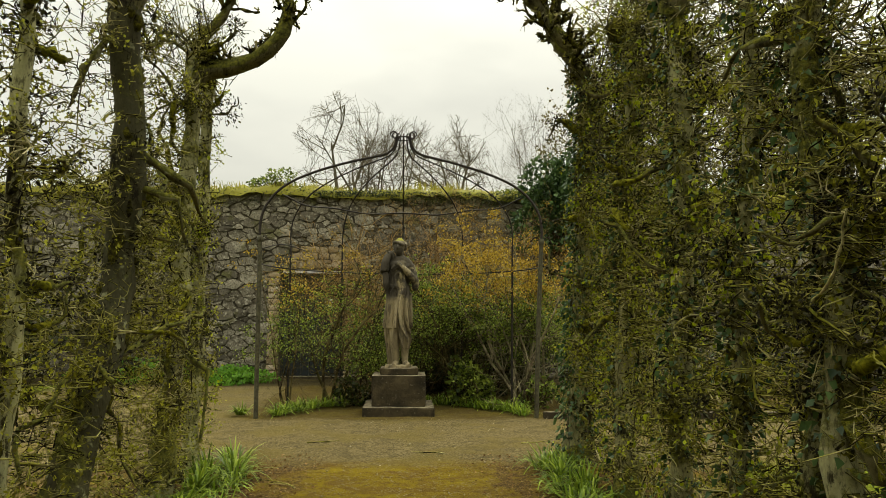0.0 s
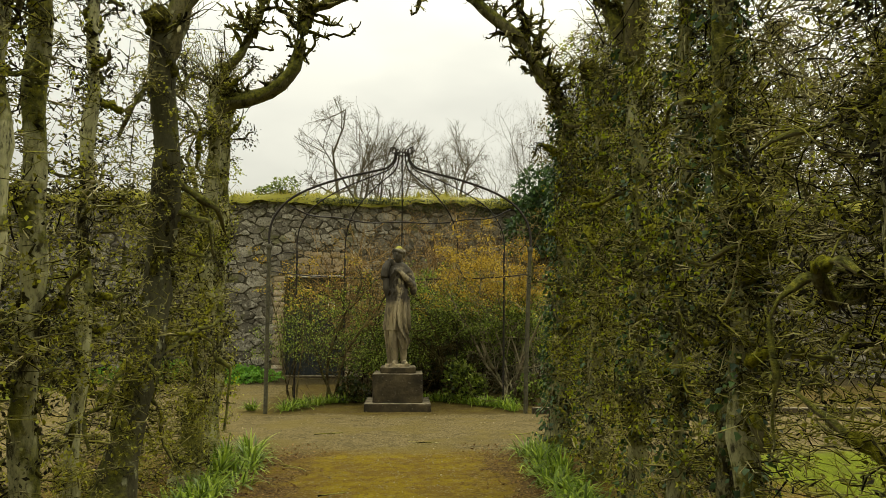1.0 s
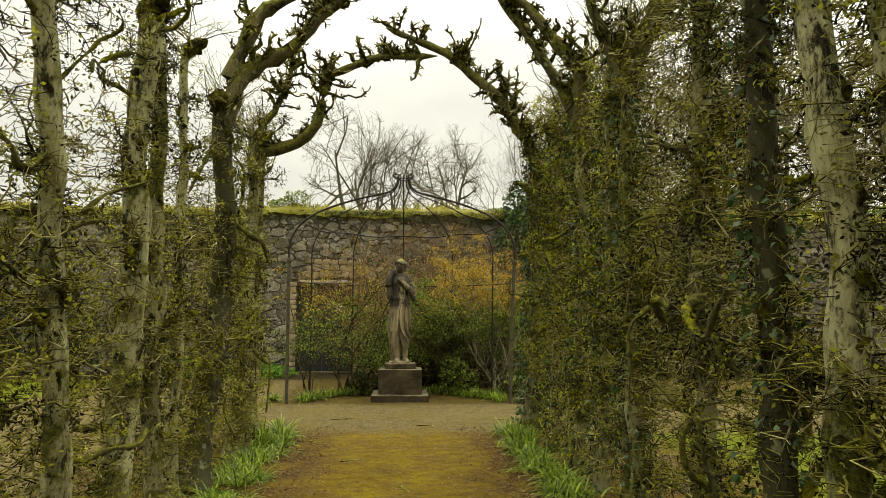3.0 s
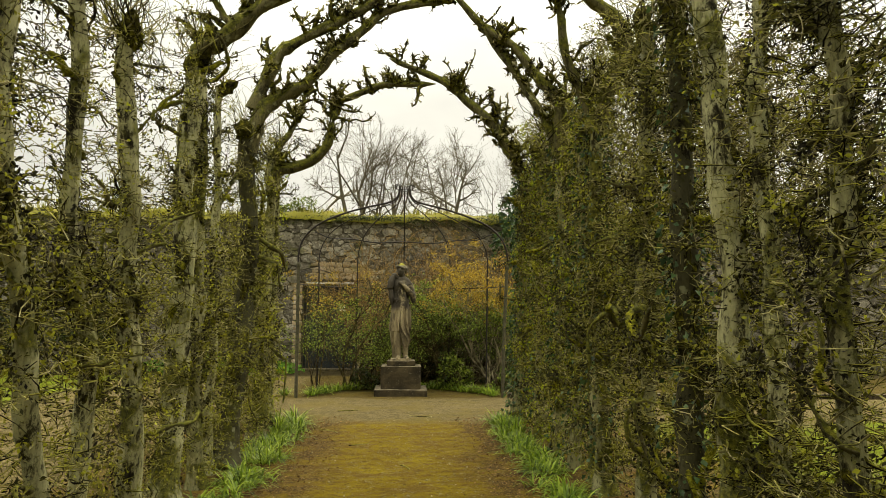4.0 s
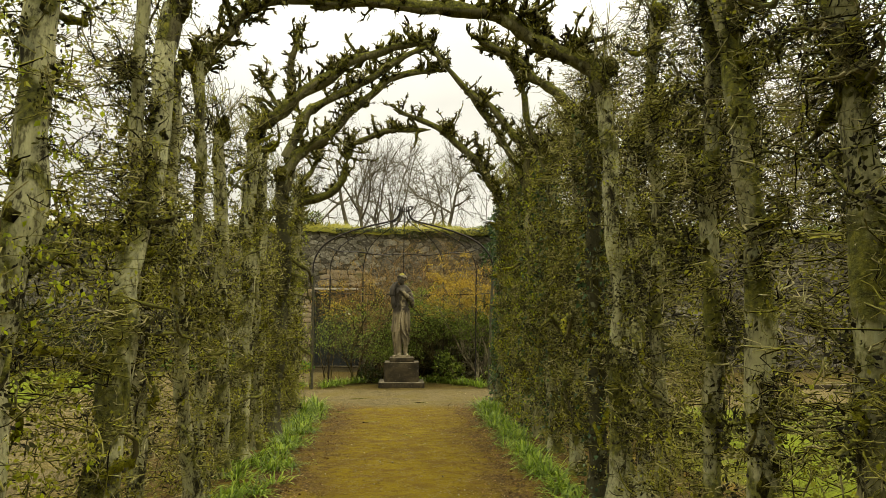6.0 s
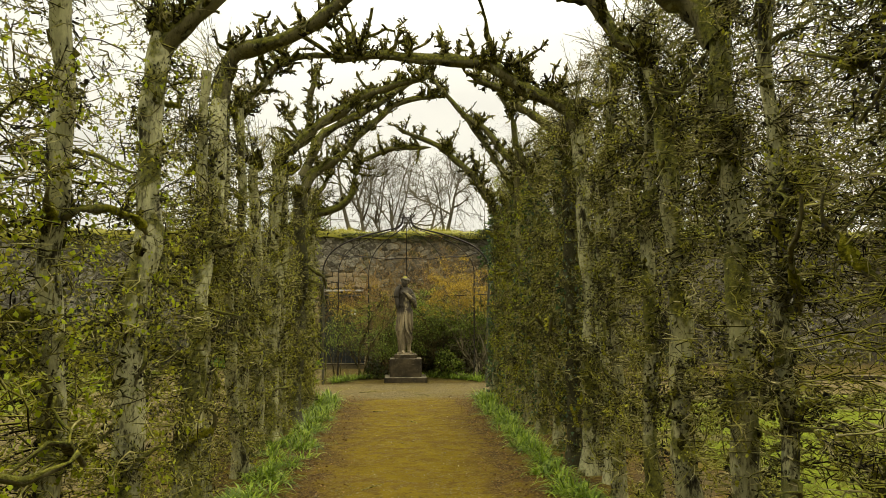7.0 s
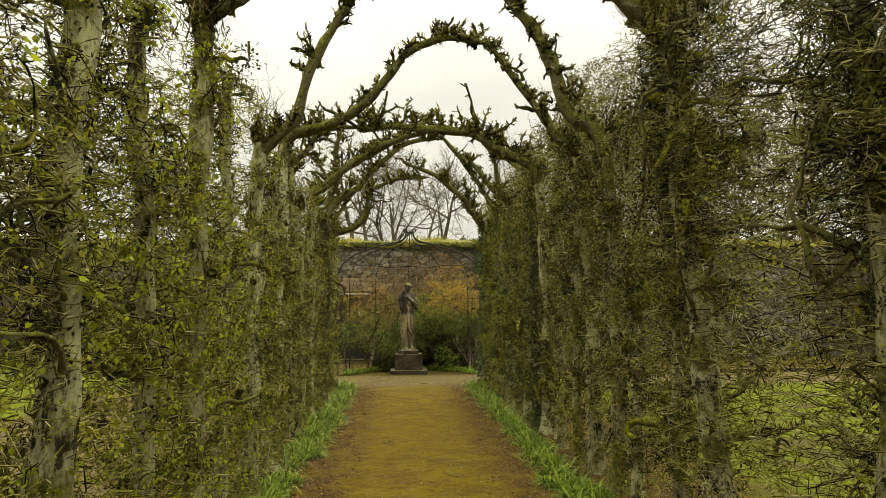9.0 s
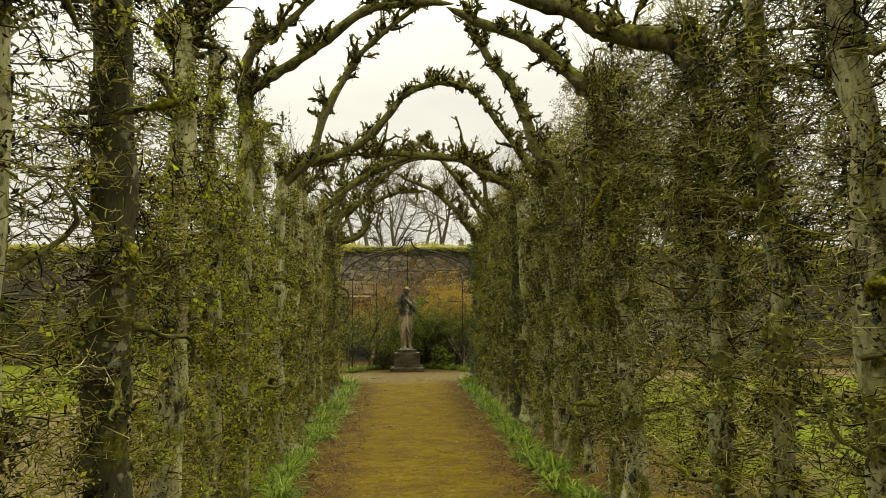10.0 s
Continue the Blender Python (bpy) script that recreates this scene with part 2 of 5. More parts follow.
def statue_material():
    n = Nodes("weathered_statue_stone")
    p = n.xyz(n.pos.outputs["Position"])
    big = n.noise(5, 5, 0.6, stretch=(1, 1, 0.35), warp=0.5)
    fine = n.noise(45, 4, 0.65)
    col = n.ramp(big, (0.32, (0.05, 0.041, 0.024)), (0.42, (0.14, 0.113, 0.064)), (0.50, (0.19, 0.153, 0.084)), (0.68, (0.32, 0.262, 0.15)))
    # rain-blackened shoulders and face, paler sheltered drapery
    flank = n.math("MULTIPLY_ADD", n.noise(9, 4), 0.22, p[0])
    soot = n.math("MULTIPLY", n.step(p[2], 1.36, 1.46), n.math("MAXIMUM", n.step(n.noise(7, 4), 0.46, 0.58), n.step(flank, 0.10, 0.04)))
    col = n.mix(n.math("MULTIPLY", soot, 0.92), col, (0.034, 0.029, 0.021))
    col = n.mix(n.step(p[2], 1.80, 1.9, (0.0, 0.7)), col, (0.05, 0.043, 0.03))
    # dark upright streaks paint the shade of drapery folds into the stone
    streak = n.noise(22, 4, 0.65, stretch=(1, 1, 0.22), warp=0.5)
    col = n.mix(n.step(streak, 0.55, 0.63, (0.0, 0.65)), col, (0.04, 0.032, 0.021))
    col = n.mix(n.step(fine, 0.55, 0.75, (0.0, 0.45)), col, (0.04, 0.035, 0.025))
    cap = n.math("MULTIPLY", n.step(n.math("MULTIPLY_ADD", fine, 0.06, p[2]), 2.165, 2.19), 1.0)
    col = n.mix(cap, col, (0.16, 0.15, 0.014))
    return n.surface(col, 0.9, n.bump(n.math("ADD", big, n.math("MULTIPLY", fine, 0.5)), 0.5, 0.012), spec=0.2)


STATUE = statue_material()


def plinth_material():
    n = Nodes("dark_plinth_stone")
    big = n.noise(4, 5, 0.6, warp=0.6)
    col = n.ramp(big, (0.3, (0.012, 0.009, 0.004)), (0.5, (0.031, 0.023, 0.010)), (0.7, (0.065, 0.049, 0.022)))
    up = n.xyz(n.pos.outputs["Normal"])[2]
    # upward faces mixed paler in patches: light from above put into the colour
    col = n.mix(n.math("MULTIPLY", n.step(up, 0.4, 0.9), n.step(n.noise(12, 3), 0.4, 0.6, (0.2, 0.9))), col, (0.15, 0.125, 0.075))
    col = n.mix(n.step(n.noise(30, 4), 0.6, 0.7, (0.0, 0.5)), col, (0.14, 0.12, 0.085))
    return n.surface(col, 0.9, n.bump(n.noise(40, 5, 0.7), 0.5, 0.01), spec=0.2)


PLINTH = plinth_material()


def iron_material(name, a, b):
    n = Nodes(name)
    col = n.ramp(n.noise(30, 4, 0.65), (0.35, a), (0.65, b))
    return n.surface(col, 0.7, n.bump(n.noise(90, 3), 0.4, 0.004), metal=0.25, spec=0.3)


IRON = iron_material("rusted_iron", (0.008, 0.006, 0.005), (0.03, 0.022, 0.014))
IRON_POST = iron_material("lichened_iron", (0.030, 0.026, 0.013), (0.075, 0.068, 0.034))


def plain_material(name, col, rough=0.7, vary=0.3):
    n = Nodes(name)
    f = n.noise(14, 4, 0.6)
    dark = tuple(c * (1 - vary) for c in col)
    return n.surface(n.mix(n.step(f, 0.35, 0.65), dark, col), rough, n.bump(n.noise(60, 3), 0.3, 0.004))


DOOR_PAINT = plain_material("dark_door_paint", (0.012, 0.016, 0.018), 0.5)
NOTICE = plain_material("white_notice", (0.6, 0.6, 0.58), 0.6, 0.1)
LINTEL = plain_material("pale_lintel", (0.42, 0.40, 0.36), 0.7)
DARK_HOLLOW = plain_material("dark_passage", (0.02, 0.02, 0.018), 0.9)


def ground_material():
    n = Nodes("garden_ground")
    p = n.xyz(n.pos.outputs["Position"])
    wob = n.math("MULTIPLY_ADD", n.noise(1.6, 4, 0.6), 1.0, -0.5)
    x = n.math("MULTIPLY_ADD", wob, 0.5, p[0])
    y = n.math("MULTIPLY_ADD", n.math("MULTIPLY_ADD", n.noise(1.1, 4, 0.6, stretch=(1, 1.7, 1)), 1.0, -0.5), 0.9, p[1])
    ax = n.math("ABSOLUTE", x)
    grit = n.cells(85).outputs["Color"]
    gv = n.xyz(grit)[0]
    fine = n.noise(140, 4, 0.7)
    mid = n.noise(7, 5, 0.65)
    big = n.noise(1.3, 4, 0.6)
    # gravel: grey-brown chippings
    gravel = n.ramp(n.math("ADD", n.math("MULTIPLY", gv, 0.55), n.math("MULTIPLY", mid, 0.5)), (0.2, (0.039, 0.030, 0.012)), (0.5, (0.091, 0.069, 0.026)), (0.85, (0.170, 0.134, 0.062)))
    gravel = n.mix(n.step(n.noise(3.0, 5, 0.7), 0.5, 0.66, (0.0, 0.5)), gravel, (0.047, 0.036, 0.014))
    gravel = n.mix(n.step(big, 0.46, 0.62, (0.0, 0.6)), gravel, (0.101, 0.077, 0.018))
    # mossy tunnel floor
    moss = n.ramp(n.math("ADD", n.math("MULTIPLY", fine, 0.45), n.math("MULTIPLY", n.noise(2.2, 5, 0.7), 0.6)), (0.30, (0.053, 0.036, 0.006)), (0.5, (0.126, 0.087, 0.005)), (0.68, (0.182, 0.138, 0.006)))
    moss = n.mix(n.step(n.noise(9.0, 7, 0.8), 0.47, 0.62, (0.0, 0.7)), moss, (0.069, 0.039, 0.008))
    moss = n.mix(n.step(n.noise(24, 4, 0.7), 0.56, 0.64, (0.0, 0.7)), moss, (0.053, 0.034, 0.008))
    moss = n.mix(n.step(n.noise(2.1, 6, 0.72, stretch=(1, 1.5, 1)), 0.47, 0.60, (0.0, 0.7)), moss, (0.082, 0.048, 0.010))
    chips = n.math("MULTIPLY", n.step(gv, 0.84, 0.88), n.step(mid, 0.46, 0.54))
    moss = n.mix(n.math("MULTIPLY", chips, 0.6), moss, (0.176, 0.149, 0.089))
    litter = n.ramp(n.math("ADD", n.math("MULTIPLY", gv, 0.5), n.math("MULTIPLY", fine, 0.5)), (0.3, (0.025, 0.013, 0.005)), (0.55, (0.077, 0.046, 0.013)), (0.8, (0.158, 0.107, 0.033)))
    litter = n.mix(n.step(n.noise(3.3, 5, 0.7), 0.46, 0.58, (0.0, 0.75)), litter, moss)
    soil = n.ramp(n.math("ADD", n.math("MULTIPLY", mid, 0.6), n.math("MULTIPLY", fine, 0.4)), (0.3, (0.019, 0.014, 0.006)), (0.7, (0.059, 0.046, 0.018)))
    lawn = n.ramp(n.math("ADD", n.math("MULTIPLY", n.noise(3.5, 5, 0.7), 0.7), n.math("MULTIPLY", fine, 0.35)), (0.34, (0.043, 0.044, 0.005)), (0.5, (0.079, 0.096, 0.005)), (0.68, (0.121, 0.143, 0.008)))
    # which surface lies where, in plan
    edge = n.step(n.math("MULTIPLY_ADD", n.noise(4, 6, 0.75), 1.2, ax), 1.05, 1.48)
    tunnel = n.mix(edge, moss, litter)
    right = n.mix(n.step(n.math("MULTIPLY_ADD", n.noise(0.9, 3, 0.6), 1.6, x), 3.2, 3.9), litter, lawn)
    right = n.mix(n.step(n.noise(0.7, 4, 0.65), 0.52, 0.60, (0.0, 0.8)), right, n.mix(0.5, soil, gravel))
    left = n.mix(n.step(x, -5.9, -5.3), lawn, gravel)
    left = n.mix(n.step(x, -2.9, -2.3, (0.0, 0.85)), left, litter)
    side = n.mix(n.step(x, -0.2, 0.2), left, right)
    c = n.mix(n.step(ax, 1.75, 2.0), tunnel, side)
    cross = n.math("MULTIPLY", n.step(y, 5.6, 6.1), n.step(x, -5.9, -5.3))
    c = n.mix(cross, c, gravel)
    beyond = n.math("MULTIPLY", n.step(y, 8.25, 8.6), n.step(x, -2.1, -1.7))
    c = n.mix(beyond, c, n.mix(0.35, soil, moss))
    bed = n.step(y, 12.2, 12.7)
    c = n.mix(bed, c, soil)
    far = n.step(n.math("ADD", n.math("ABSOLUTE", p[0]), n.math("ABSOLUTE", p[1])), 34, 42)
    c = n.mix(far, c, lawn)
    h = n.math("ADD", n.math("MULTIPLY", gv, 0.8), n.math("MULTIPLY_ADD", mid, 0.25, fine))
    return n.surface(c, 0.95, n.bump(h, 0.8, 0.014), spec=0.06)


GROUND = ground_material()


# ---- geometry helpers ----
rng = np.random.default_rng(7)


def unit(v):
    return v / np.maximum(np.linalg.norm(v, axis=-1, keepdims=True), 1e-9)


def quad_mesh(name, verts, faces, smooth=True):
    """A mesh from arrays of vertices and quads."""
    me = bpy.data.meshes.new(name)
    v, f = np.asarray(verts, dtype=np.float32).reshape(-1, 3), np.asarray(faces, dtype=np.int32).reshape(-1, 4)
    me.vertices.add(len(v))
    me.vertices.foreach_set("co", v.ravel())
    me.loops.add(len(f) * 4)
    me.loops.foreach_set("vertex_index", f.ravel())
    me.polygons.add(len(f))
    me.polygons.foreach_set("loop_start", np.arange(len(f), dtype=np.int32) * 4)
    me.polygons.foreach_set("use_smooth", np.full(len(f), smooth))
    me.update(calc_edges=True)
    me.validate()
    return me


def joined(*pieces):
    """Several (verts, faces) as one."""
    vs, fs, k = [], [], 0
    for v, f in pieces:
        vs.append(v)
        fs.append(f + k)
        k += len(v)
    return np.concatenate(vs), np.concatenate(fs)


def tubes(P, R, sides=3, rough=0.0):
    """Tapered tubes along the paths P (M, N, 3) with radii R (M, N)."""
    P, R = np.asarray(P, float), np.asarray(R, float)
    M, N = R.shape
    T = unit(np.gradient(P, axis=1))
    mean = unit(P[:, -1] - P[:, 0])
    ref = np.where(np.abs(mean[:, 2:3]) > 0.75, np.array([[0.9, 0.42, 0.1]]), np.array([[0.15, 0.1, 1.0]]))
    U = unit(np.cross(T, ref[:, None, :]))
    V = np.cross(T, U)
    a = np.arange(sides) / sides * 2 * np.pi
    ring = np.cos(a)[None, None, :, None] * U[:, :, None] + np.sin(a)[None, None, :, None] * V[:, :, None]
    rad = R[:, :, None]
    if rough:
        rad = rad * (1 + rough * rng.normal(size=(M, N, sides)))
    verts = (P[:, :, None] + ring * rad[..., None]).reshape(-1, 3)
    base = (np.arange(M) * N * sides)[:, None, None]
    i = np.arange(N - 1)[None, :, None] * sides
    j = np.arange(sides)[None, None, :]
    k = (j + 1) % sides
    f = np.stack([base + i + j, base + i + k, base + i + sides + k, base + i + sides + j], -1).reshape(-1, 4)
    return verts, f


def grow(S, D, L, N, wander=0.25, pull=(0, 0, 0)):
    """Wandering paths from S in the directions D, of lengths L."""
    S, D, L = np.asarray(S, float), unit(np.asarray(D, float)), np.asarray(L, float)
    pull = np.asarray(pull, float)
    pts, d, s = [S], D, (L / (N - 1))[:, None]
    for _ in range(N - 1):
        d = unit(d + np.asarray(wander) * rng.normal(size=d.shape) + pull)
        pts.append(pts[-1] + d * s)
    return np.stack(pts, 1)


def taper(r0, N, end=0.35):
    return np.asarray(r0, float)[:, None] * np.linspace(1, end, N)[None]


def along(P, n, lo=0.15, hi=1.0):
    """n random places on the paths P, with their directions."""
    M, N = P.shape[:2]
    m = rng.integers(0, M, n)
    u = rng.uniform(lo, hi, n) * (N - 1.001)
    i = u.astype(int)
    w = (u - i)[:, None]
    a, b = P[m, i], P[m, i + 1]
    return a + (b - a) * w, unit(b - a)


def curve_through(pts, n):
    """A smooth line of n points through the given ones."""
    p = np.asarray(pts, float)
    q = np.concatenate([[2 * p[0] - p[1]], p, [2 * p[-1] - p[-2]]])
    u = np.linspace(0, len(p) - 1 - 1e-6, n)
    i = u.astype(int)
    w = (u - i)[:, None]
    a, b, c, d = q[i], q[i + 1], q[i + 2], q[i + 3]
    return 0.5 * (2 * b + (c - a) * w + (2 * a - 5 * b + 4 * c - d) * w**2 + (3 * b - a - 3 * c + d) * w**3)


def leaves(C, A, size, droop=0.3, width=0.55):
    """Bent leaves (two quads each) at C that point along A."""
    C, A = np.asarray(C, float), unit(np.asarray(A, float))
    n = len(C)
    side = unit(np.cross(A, rng.normal(size=(n, 3))))
    up = np.cross(side, A)
    s = np.asarray(size, float).reshape(-1, 1) * np.ones((n, 1))
    w = s * width * 0.5
    tip = C + A * s - np.array([0, 0, 1]) * s * droop
    midp = C + A * s * 0.5 + up * s * 0.08
    l = midp - side * w + up * w * 0.35
    r = midp + side * w + up * w * 0.35
    v = np.stack([C, r, tip, l, midp], 1).reshape(-1, 3)
    k = (np.arange(n) * 5)[:, None]
    f = np.concatenate([k + np.array([[0, 1, 2, 4]]), k + np.array([[0, 4, 2, 3]])])
    return v, f


def small_leaves(C, A, size, width=0.6):
    """Small folded leaves, one quad each."""
    C, A = np.asarray(C, float), unit(np.asarray(A, float))
    n = len(C)
    side = unit(np.cross(A, rng.normal(size=(n, 3))))
    up = np.cross(side, A)
    s = np.asarray(size, float).reshape(-1, 1)
    v = np.stack([C, C + A * s * 0.5 + side * s * width * 0.5 + up * s * 0.1, C + A * s, C + A * s * 0.5 - side * s * width * 0.5 + up * s * 0.1], 1).reshape(-1, 3)
    k = (np.arange(n) * 4)[:, None]
    return v, k + np.array([[0, 1, 2, 3]])


def blades(C, A, length, width, bend=0.5, N=4):
    """Arching strap leaves from C."""
    C, A = np.asarray(C, float), unit(np.asarray(A, float))
    n = len(C)
    L = np.asarray(length, float).reshape(-1, 1, 1)
    s = np.linspace(0, 1, N)[None, :, None]
    side = unit(np.cross(A, np.array([0, 0, 1.0]) + 0.01 * rng.normal(size=(n, 3))))[:, None]
    down = np.array([0, 0, -1.0])[None, None]
    b = (bend * rng.uniform(0.5, 1.4, n))[:, None, None]
    path = C[:, None] + A[:, None] * s * L + down * (s**2) * L * b
    w = np.asarray(width, float).reshape(-1, 1, 1) * (1 - s**2 * 0.9)
    v = np.stack([path - side * w, path + side * w], 2).reshape(-1, 3)
    k = (np.arange(n) * N * 2)[:, None]
    fs = [k + np.array([[2 * i, 2 * i + 1, 2 * i + 3, 2 * i + 2]]) for i in range(N - 1)]
    return v, np.concatenate(fs)


def thing(name, at, label, category, group="", kind=""):
    e = new(name)
    e.location = at
    e.empty_display_size = 0.1
    return tagged(e, label, category, group, kind)


def part(name, mesh, material, parent, label="", kind=""):
    if isinstance(mesh, bmesh.types.BMesh):
        bm, mesh = mesh, bpy.data.meshes.new(name)
        bm.to_mesh(mesh)
        bm.free()
    elif isinstance(mesh, tuple):
        mesh = quad_mesh(name, *mesh)
    if material and not mesh.materials:
        mesh.materials.append(material)
    ob = new(name, mesh)
    ob.parent = parent
    return tagged(ob, label, kind=kind)


def box(x0, x1, y0, y1, z0, z1, bevel=0.0, bm=None):
    bm = bm or bmesh.new()
    got = bmesh.ops.create_cube(bm, size=1.0)["verts"]
    for v in got:
        v.co = ((x0 + x1) / 2 + v.co.x * (x1 - x0), (y0 + y1) / 2 + v.co.y * (y1 - y0), (z0 + z1) / 2 + v.co.z * (z1 - z0))
    if bevel:
        es = list({e for v in got for e in v.link_edges})
        bmesh.ops.bevel(bm, geom=es, offset=bevel, segments=2, affect="EDGES", profile=0.6)
    return bm


def worn(bm, amount, scale=6.0):
    """Chips and unevenness on a block."""
    for v in bm.verts:
        n = noise.noise_vector(v.co * scale)
        v.co += Vector(n) * amount
    return bm


# ---- ground ----
def ground():
    def lines(fine_lo, fine_hi, d, far):
        a = list(np.arange(fine_lo, fine_hi + 1e-6, d))
        for k in (1, 3, 7, 15, 40, far):
            a = [fine_lo - k] + a + [fine_hi + k]
        return np.array(sorted(a))
    xs, ys = lines(-3.2, 3.2, 0.055, 170), lines(-11, 10.5, 0.09, 170)
    X, Y = np.meshgrid(xs, ys)
    Z = np.zeros_like(X)
    for a, b, p, h in ((1.3, 0.7, 0.2, 0.010), (2.9, 2.1, 1.0, 0.006), (6.1, 7.7, 2.2, 0.004), (13, 11, 0.4, 0.003)):
        Z += 0.35 * h * np.sin(a * X + p + 0.7 * np.sin(b * Y)) * np.cos(b * Y + 1.7 * p)
    near = (np.abs(X) < 3.3) & (np.abs(Y) < 11.5)
    Z = np.where(near, Z - 0.012 + rng.normal(size=Z.shape) * 0.0012, -0.012)
    v = np.stack([X, Y, Z], -1).reshape(-1, 3)
    ny, nx = X.shape
    i, j = np.meshgrid(np.arange(ny - 1), np.arange(nx - 1), indexing="ij")
    k = (i * nx + j).ravel()
    ob = new("ground", quad_mesh("ground", v, np.stack([k, k + 1, k + nx + 1, k + nx], -1)))
    ob.data.materials.append(GROUND)
    tagged(ob, "mossy garden ground with gravel path and lawn", "ground", kind="structure")


ground()


# ---- hornbeam tunnel ----
# fine twigs to a square metre of each row, and how far they thin out towards the top
HEDGE, HEDGE_TOP = {-1: 720, 1: 1200}, {-1: 0.42, 1: 1.0}


def stub_tufts(P, n, size=1.0, reach=1.0, up=1.1):
    """Pollard growth on a limb: knobbly upright stubs in clusters, forked like antlers. Returns stubs and twigs."""
    m = max(2, n // 3)
    S, T = along(P[None], m, 0.06, 0.98)
    S = np.repeat(S, 3, 0)
    n = m * 3
    S = S + rng.normal(size=S.shape) * 0.02
    D = rng.normal(size=(n, 3)) * 0.55
    D[:, 2] += up
    big = np.repeat(rng.random(m) ** 1.5, 3)
    stub = grow(S, D, (0.06 + 0.30 * big * rng.uniform(0.4, 1.1, n)) * size * reach, 7, 0.45 / reach**0.5, (0, 0, 0.12))
    knob = np.linspace(1.15, 0.8, 7)[None] * (1 + 0.32 * rng.normal(size=(n, 7))).clip(0.6, 1.8)
    knob[:, -1] *= 0.6
    rs = (rng.uniform(0.009, 0.017, n) * size)[:, None] * knob
    st = [tubes(stub[i:i + 1], rs[i:i + 1], 7, 0.22) for i in range(n)]
    k = int(n * 7 * reach)
    S2, T2 = along(stub, k, 0.2, 1.0)
    D2 = T2 * 0.4 + rng.normal(size=(k, 3)) * 0.7 + np.array([0, 0, 0.3])
    tw = grow(S2, D2, rng.uniform(0.025, 0.085, k) * size, 4, 0.5, (0, 0, 0.1))
    t1 = tubes(tw, taper(rng.uniform(0.005, 0.0095, k) * size, 4, 0.8), 5, 0.28)
    k2 = n * 12
    S3, T3 = along(tw, k2, 0.2, 1.0)
    tw2 = grow(S3, T3 * 0.6 + rng.normal(size=(k2, 3)) * 0.8, rng.uniform(0.02, 0.06, k2) * size, 3, 0.6)
    t2 = tubes(tw2, taper(rng.uniform(0.0022, 0.0042, k2), 3, 0.6), 3)
    return st, joined(t1, t2)


def hornbeam(side, path, r, gaps, leafy=150, leaf=0.016, mossy=False, arches=(), head=0, ivy=0, gnarled=0, antler=1.0, note=""):
    """A tree of the tunnel. path: (offset from the row line, y, z) from foot to fork; arches: (radius, [(x, z), ...], y0, y1)."""
    row = 1.5 * side
    pts = np.array([(row + dx, y, z) for dx, y, z in path], float)
    foot = np.array([pts[0, 0], pts[0, 1], 0.0])
    pts = pts - foot
    ob = thing("hornbeam_tree", foot, ("mossy" if mossy else "lichen-grey") + " clipped hornbeam tree of the tunnel" + note, "tree", "hornbeams of the tunnel")
    bark = BARK_DARK if "dark" in note else BARK_MOSSY if mossy else BARK
    # trunk
    n = 34
    c = curve_through(pts, n)
    z = c[:, 2]
    c[:, 0] += 0.012 * np.sin(z * 5.1 + foot[1] * 3) + 0.006 * np.sin(z * 13 + foot[1])
    c[:, 1] += 0.014 * np.sin(z * 4.3 + foot[1] * 5) + 0.006 * np.sin(z * 11)
    rad = 0.9 * r * (1 + 0.75 * np.exp(-np.maximum(z, 0) / 0.13)) * (1.12 - 0.09 * z) * (1 + 0.07 * np.sin(z * 7 + foot[1] * 4) + 0.05 * np.sin(z * 17 + foot[1]))
    sides = 16
    v, f = tubes(c[None], rad[None], sides)
    ax = np.repeat(c, sides, 0)
    for i, p in enumerate(v):
        q = Vector((p[0] * 9, p[1] * 9, p[2] * 4 + foot[1] * 3))
        v[i] = ax[i] + (p - ax[i]) * (1 + 0.15 * noise.noise(q) + 0.11 * noise.noise(q * 3.1))
    part("trunk", (v, f), bark, ob)
    # burrs where clipped shoots come again and again
    nb = 44 if "dark" in note else 22 if mossy else 16
    S, T = along(c[None], nb, 0.15, 1.0)
    rb = np.interp(S[:, 2], z, rad)
    out = rng.normal(size=(nb, 3)) * np.array([0.8, 1, 0.15])
    out = unit(out)
    tall = rng.uniform(0.05, 0.16, nb) * (0.6 + 6 * r)
    zz = S[:, 2:3] + tall[:, None] * np.linspace(-0.5, 0.5, 6)[None]
    blob = np.stack([np.interp(zz, z, c[:, 0]), np.interp(zz, z, c[:, 1]), zz], -1) + (out * rb[:, None] * 0.88)[:, None] + rng.normal(size=(nb, 6, 3)) * 0.008
    br = (rng.uniform(0.008, 0.021, nb) * (0.6 + 5 * r))[:, None] * np.array([0.15, 0.8, 1.1, 1.2, 0.8, 0.15])[None]
    for i in range(nb):
        part("burr", tubes(blob[i:i + 1], br[i:i + 1], 10, 0.32), MOSS, ob, "dark mossy burr")
    # side limbs, trained along the row
    back_n, fore_n = (min(20, round(2 + 9 * q)) for q in gaps)
    limbs = back_n + fore_n
    to = np.array([-1.0] * back_n + [1.0] * fore_n)
    S, T = along(c[None], limbs, 0.12, 0.99)
    D = np.stack([rng.normal(size=limbs) * 0.25 + 0.1 * side, to * rng.uniform(0.7, 1, limbs), rng.normal(size=limbs) * 0.3 + 0.12], -1)
    reach = np.where(to < 0, gaps[0], gaps[1]).clip(0.4, 1.3)
    L = grow(S, D, rng.uniform(0.35, 0.9, limbs) * reach, 11, 0.42, (0, 0, 0.03))
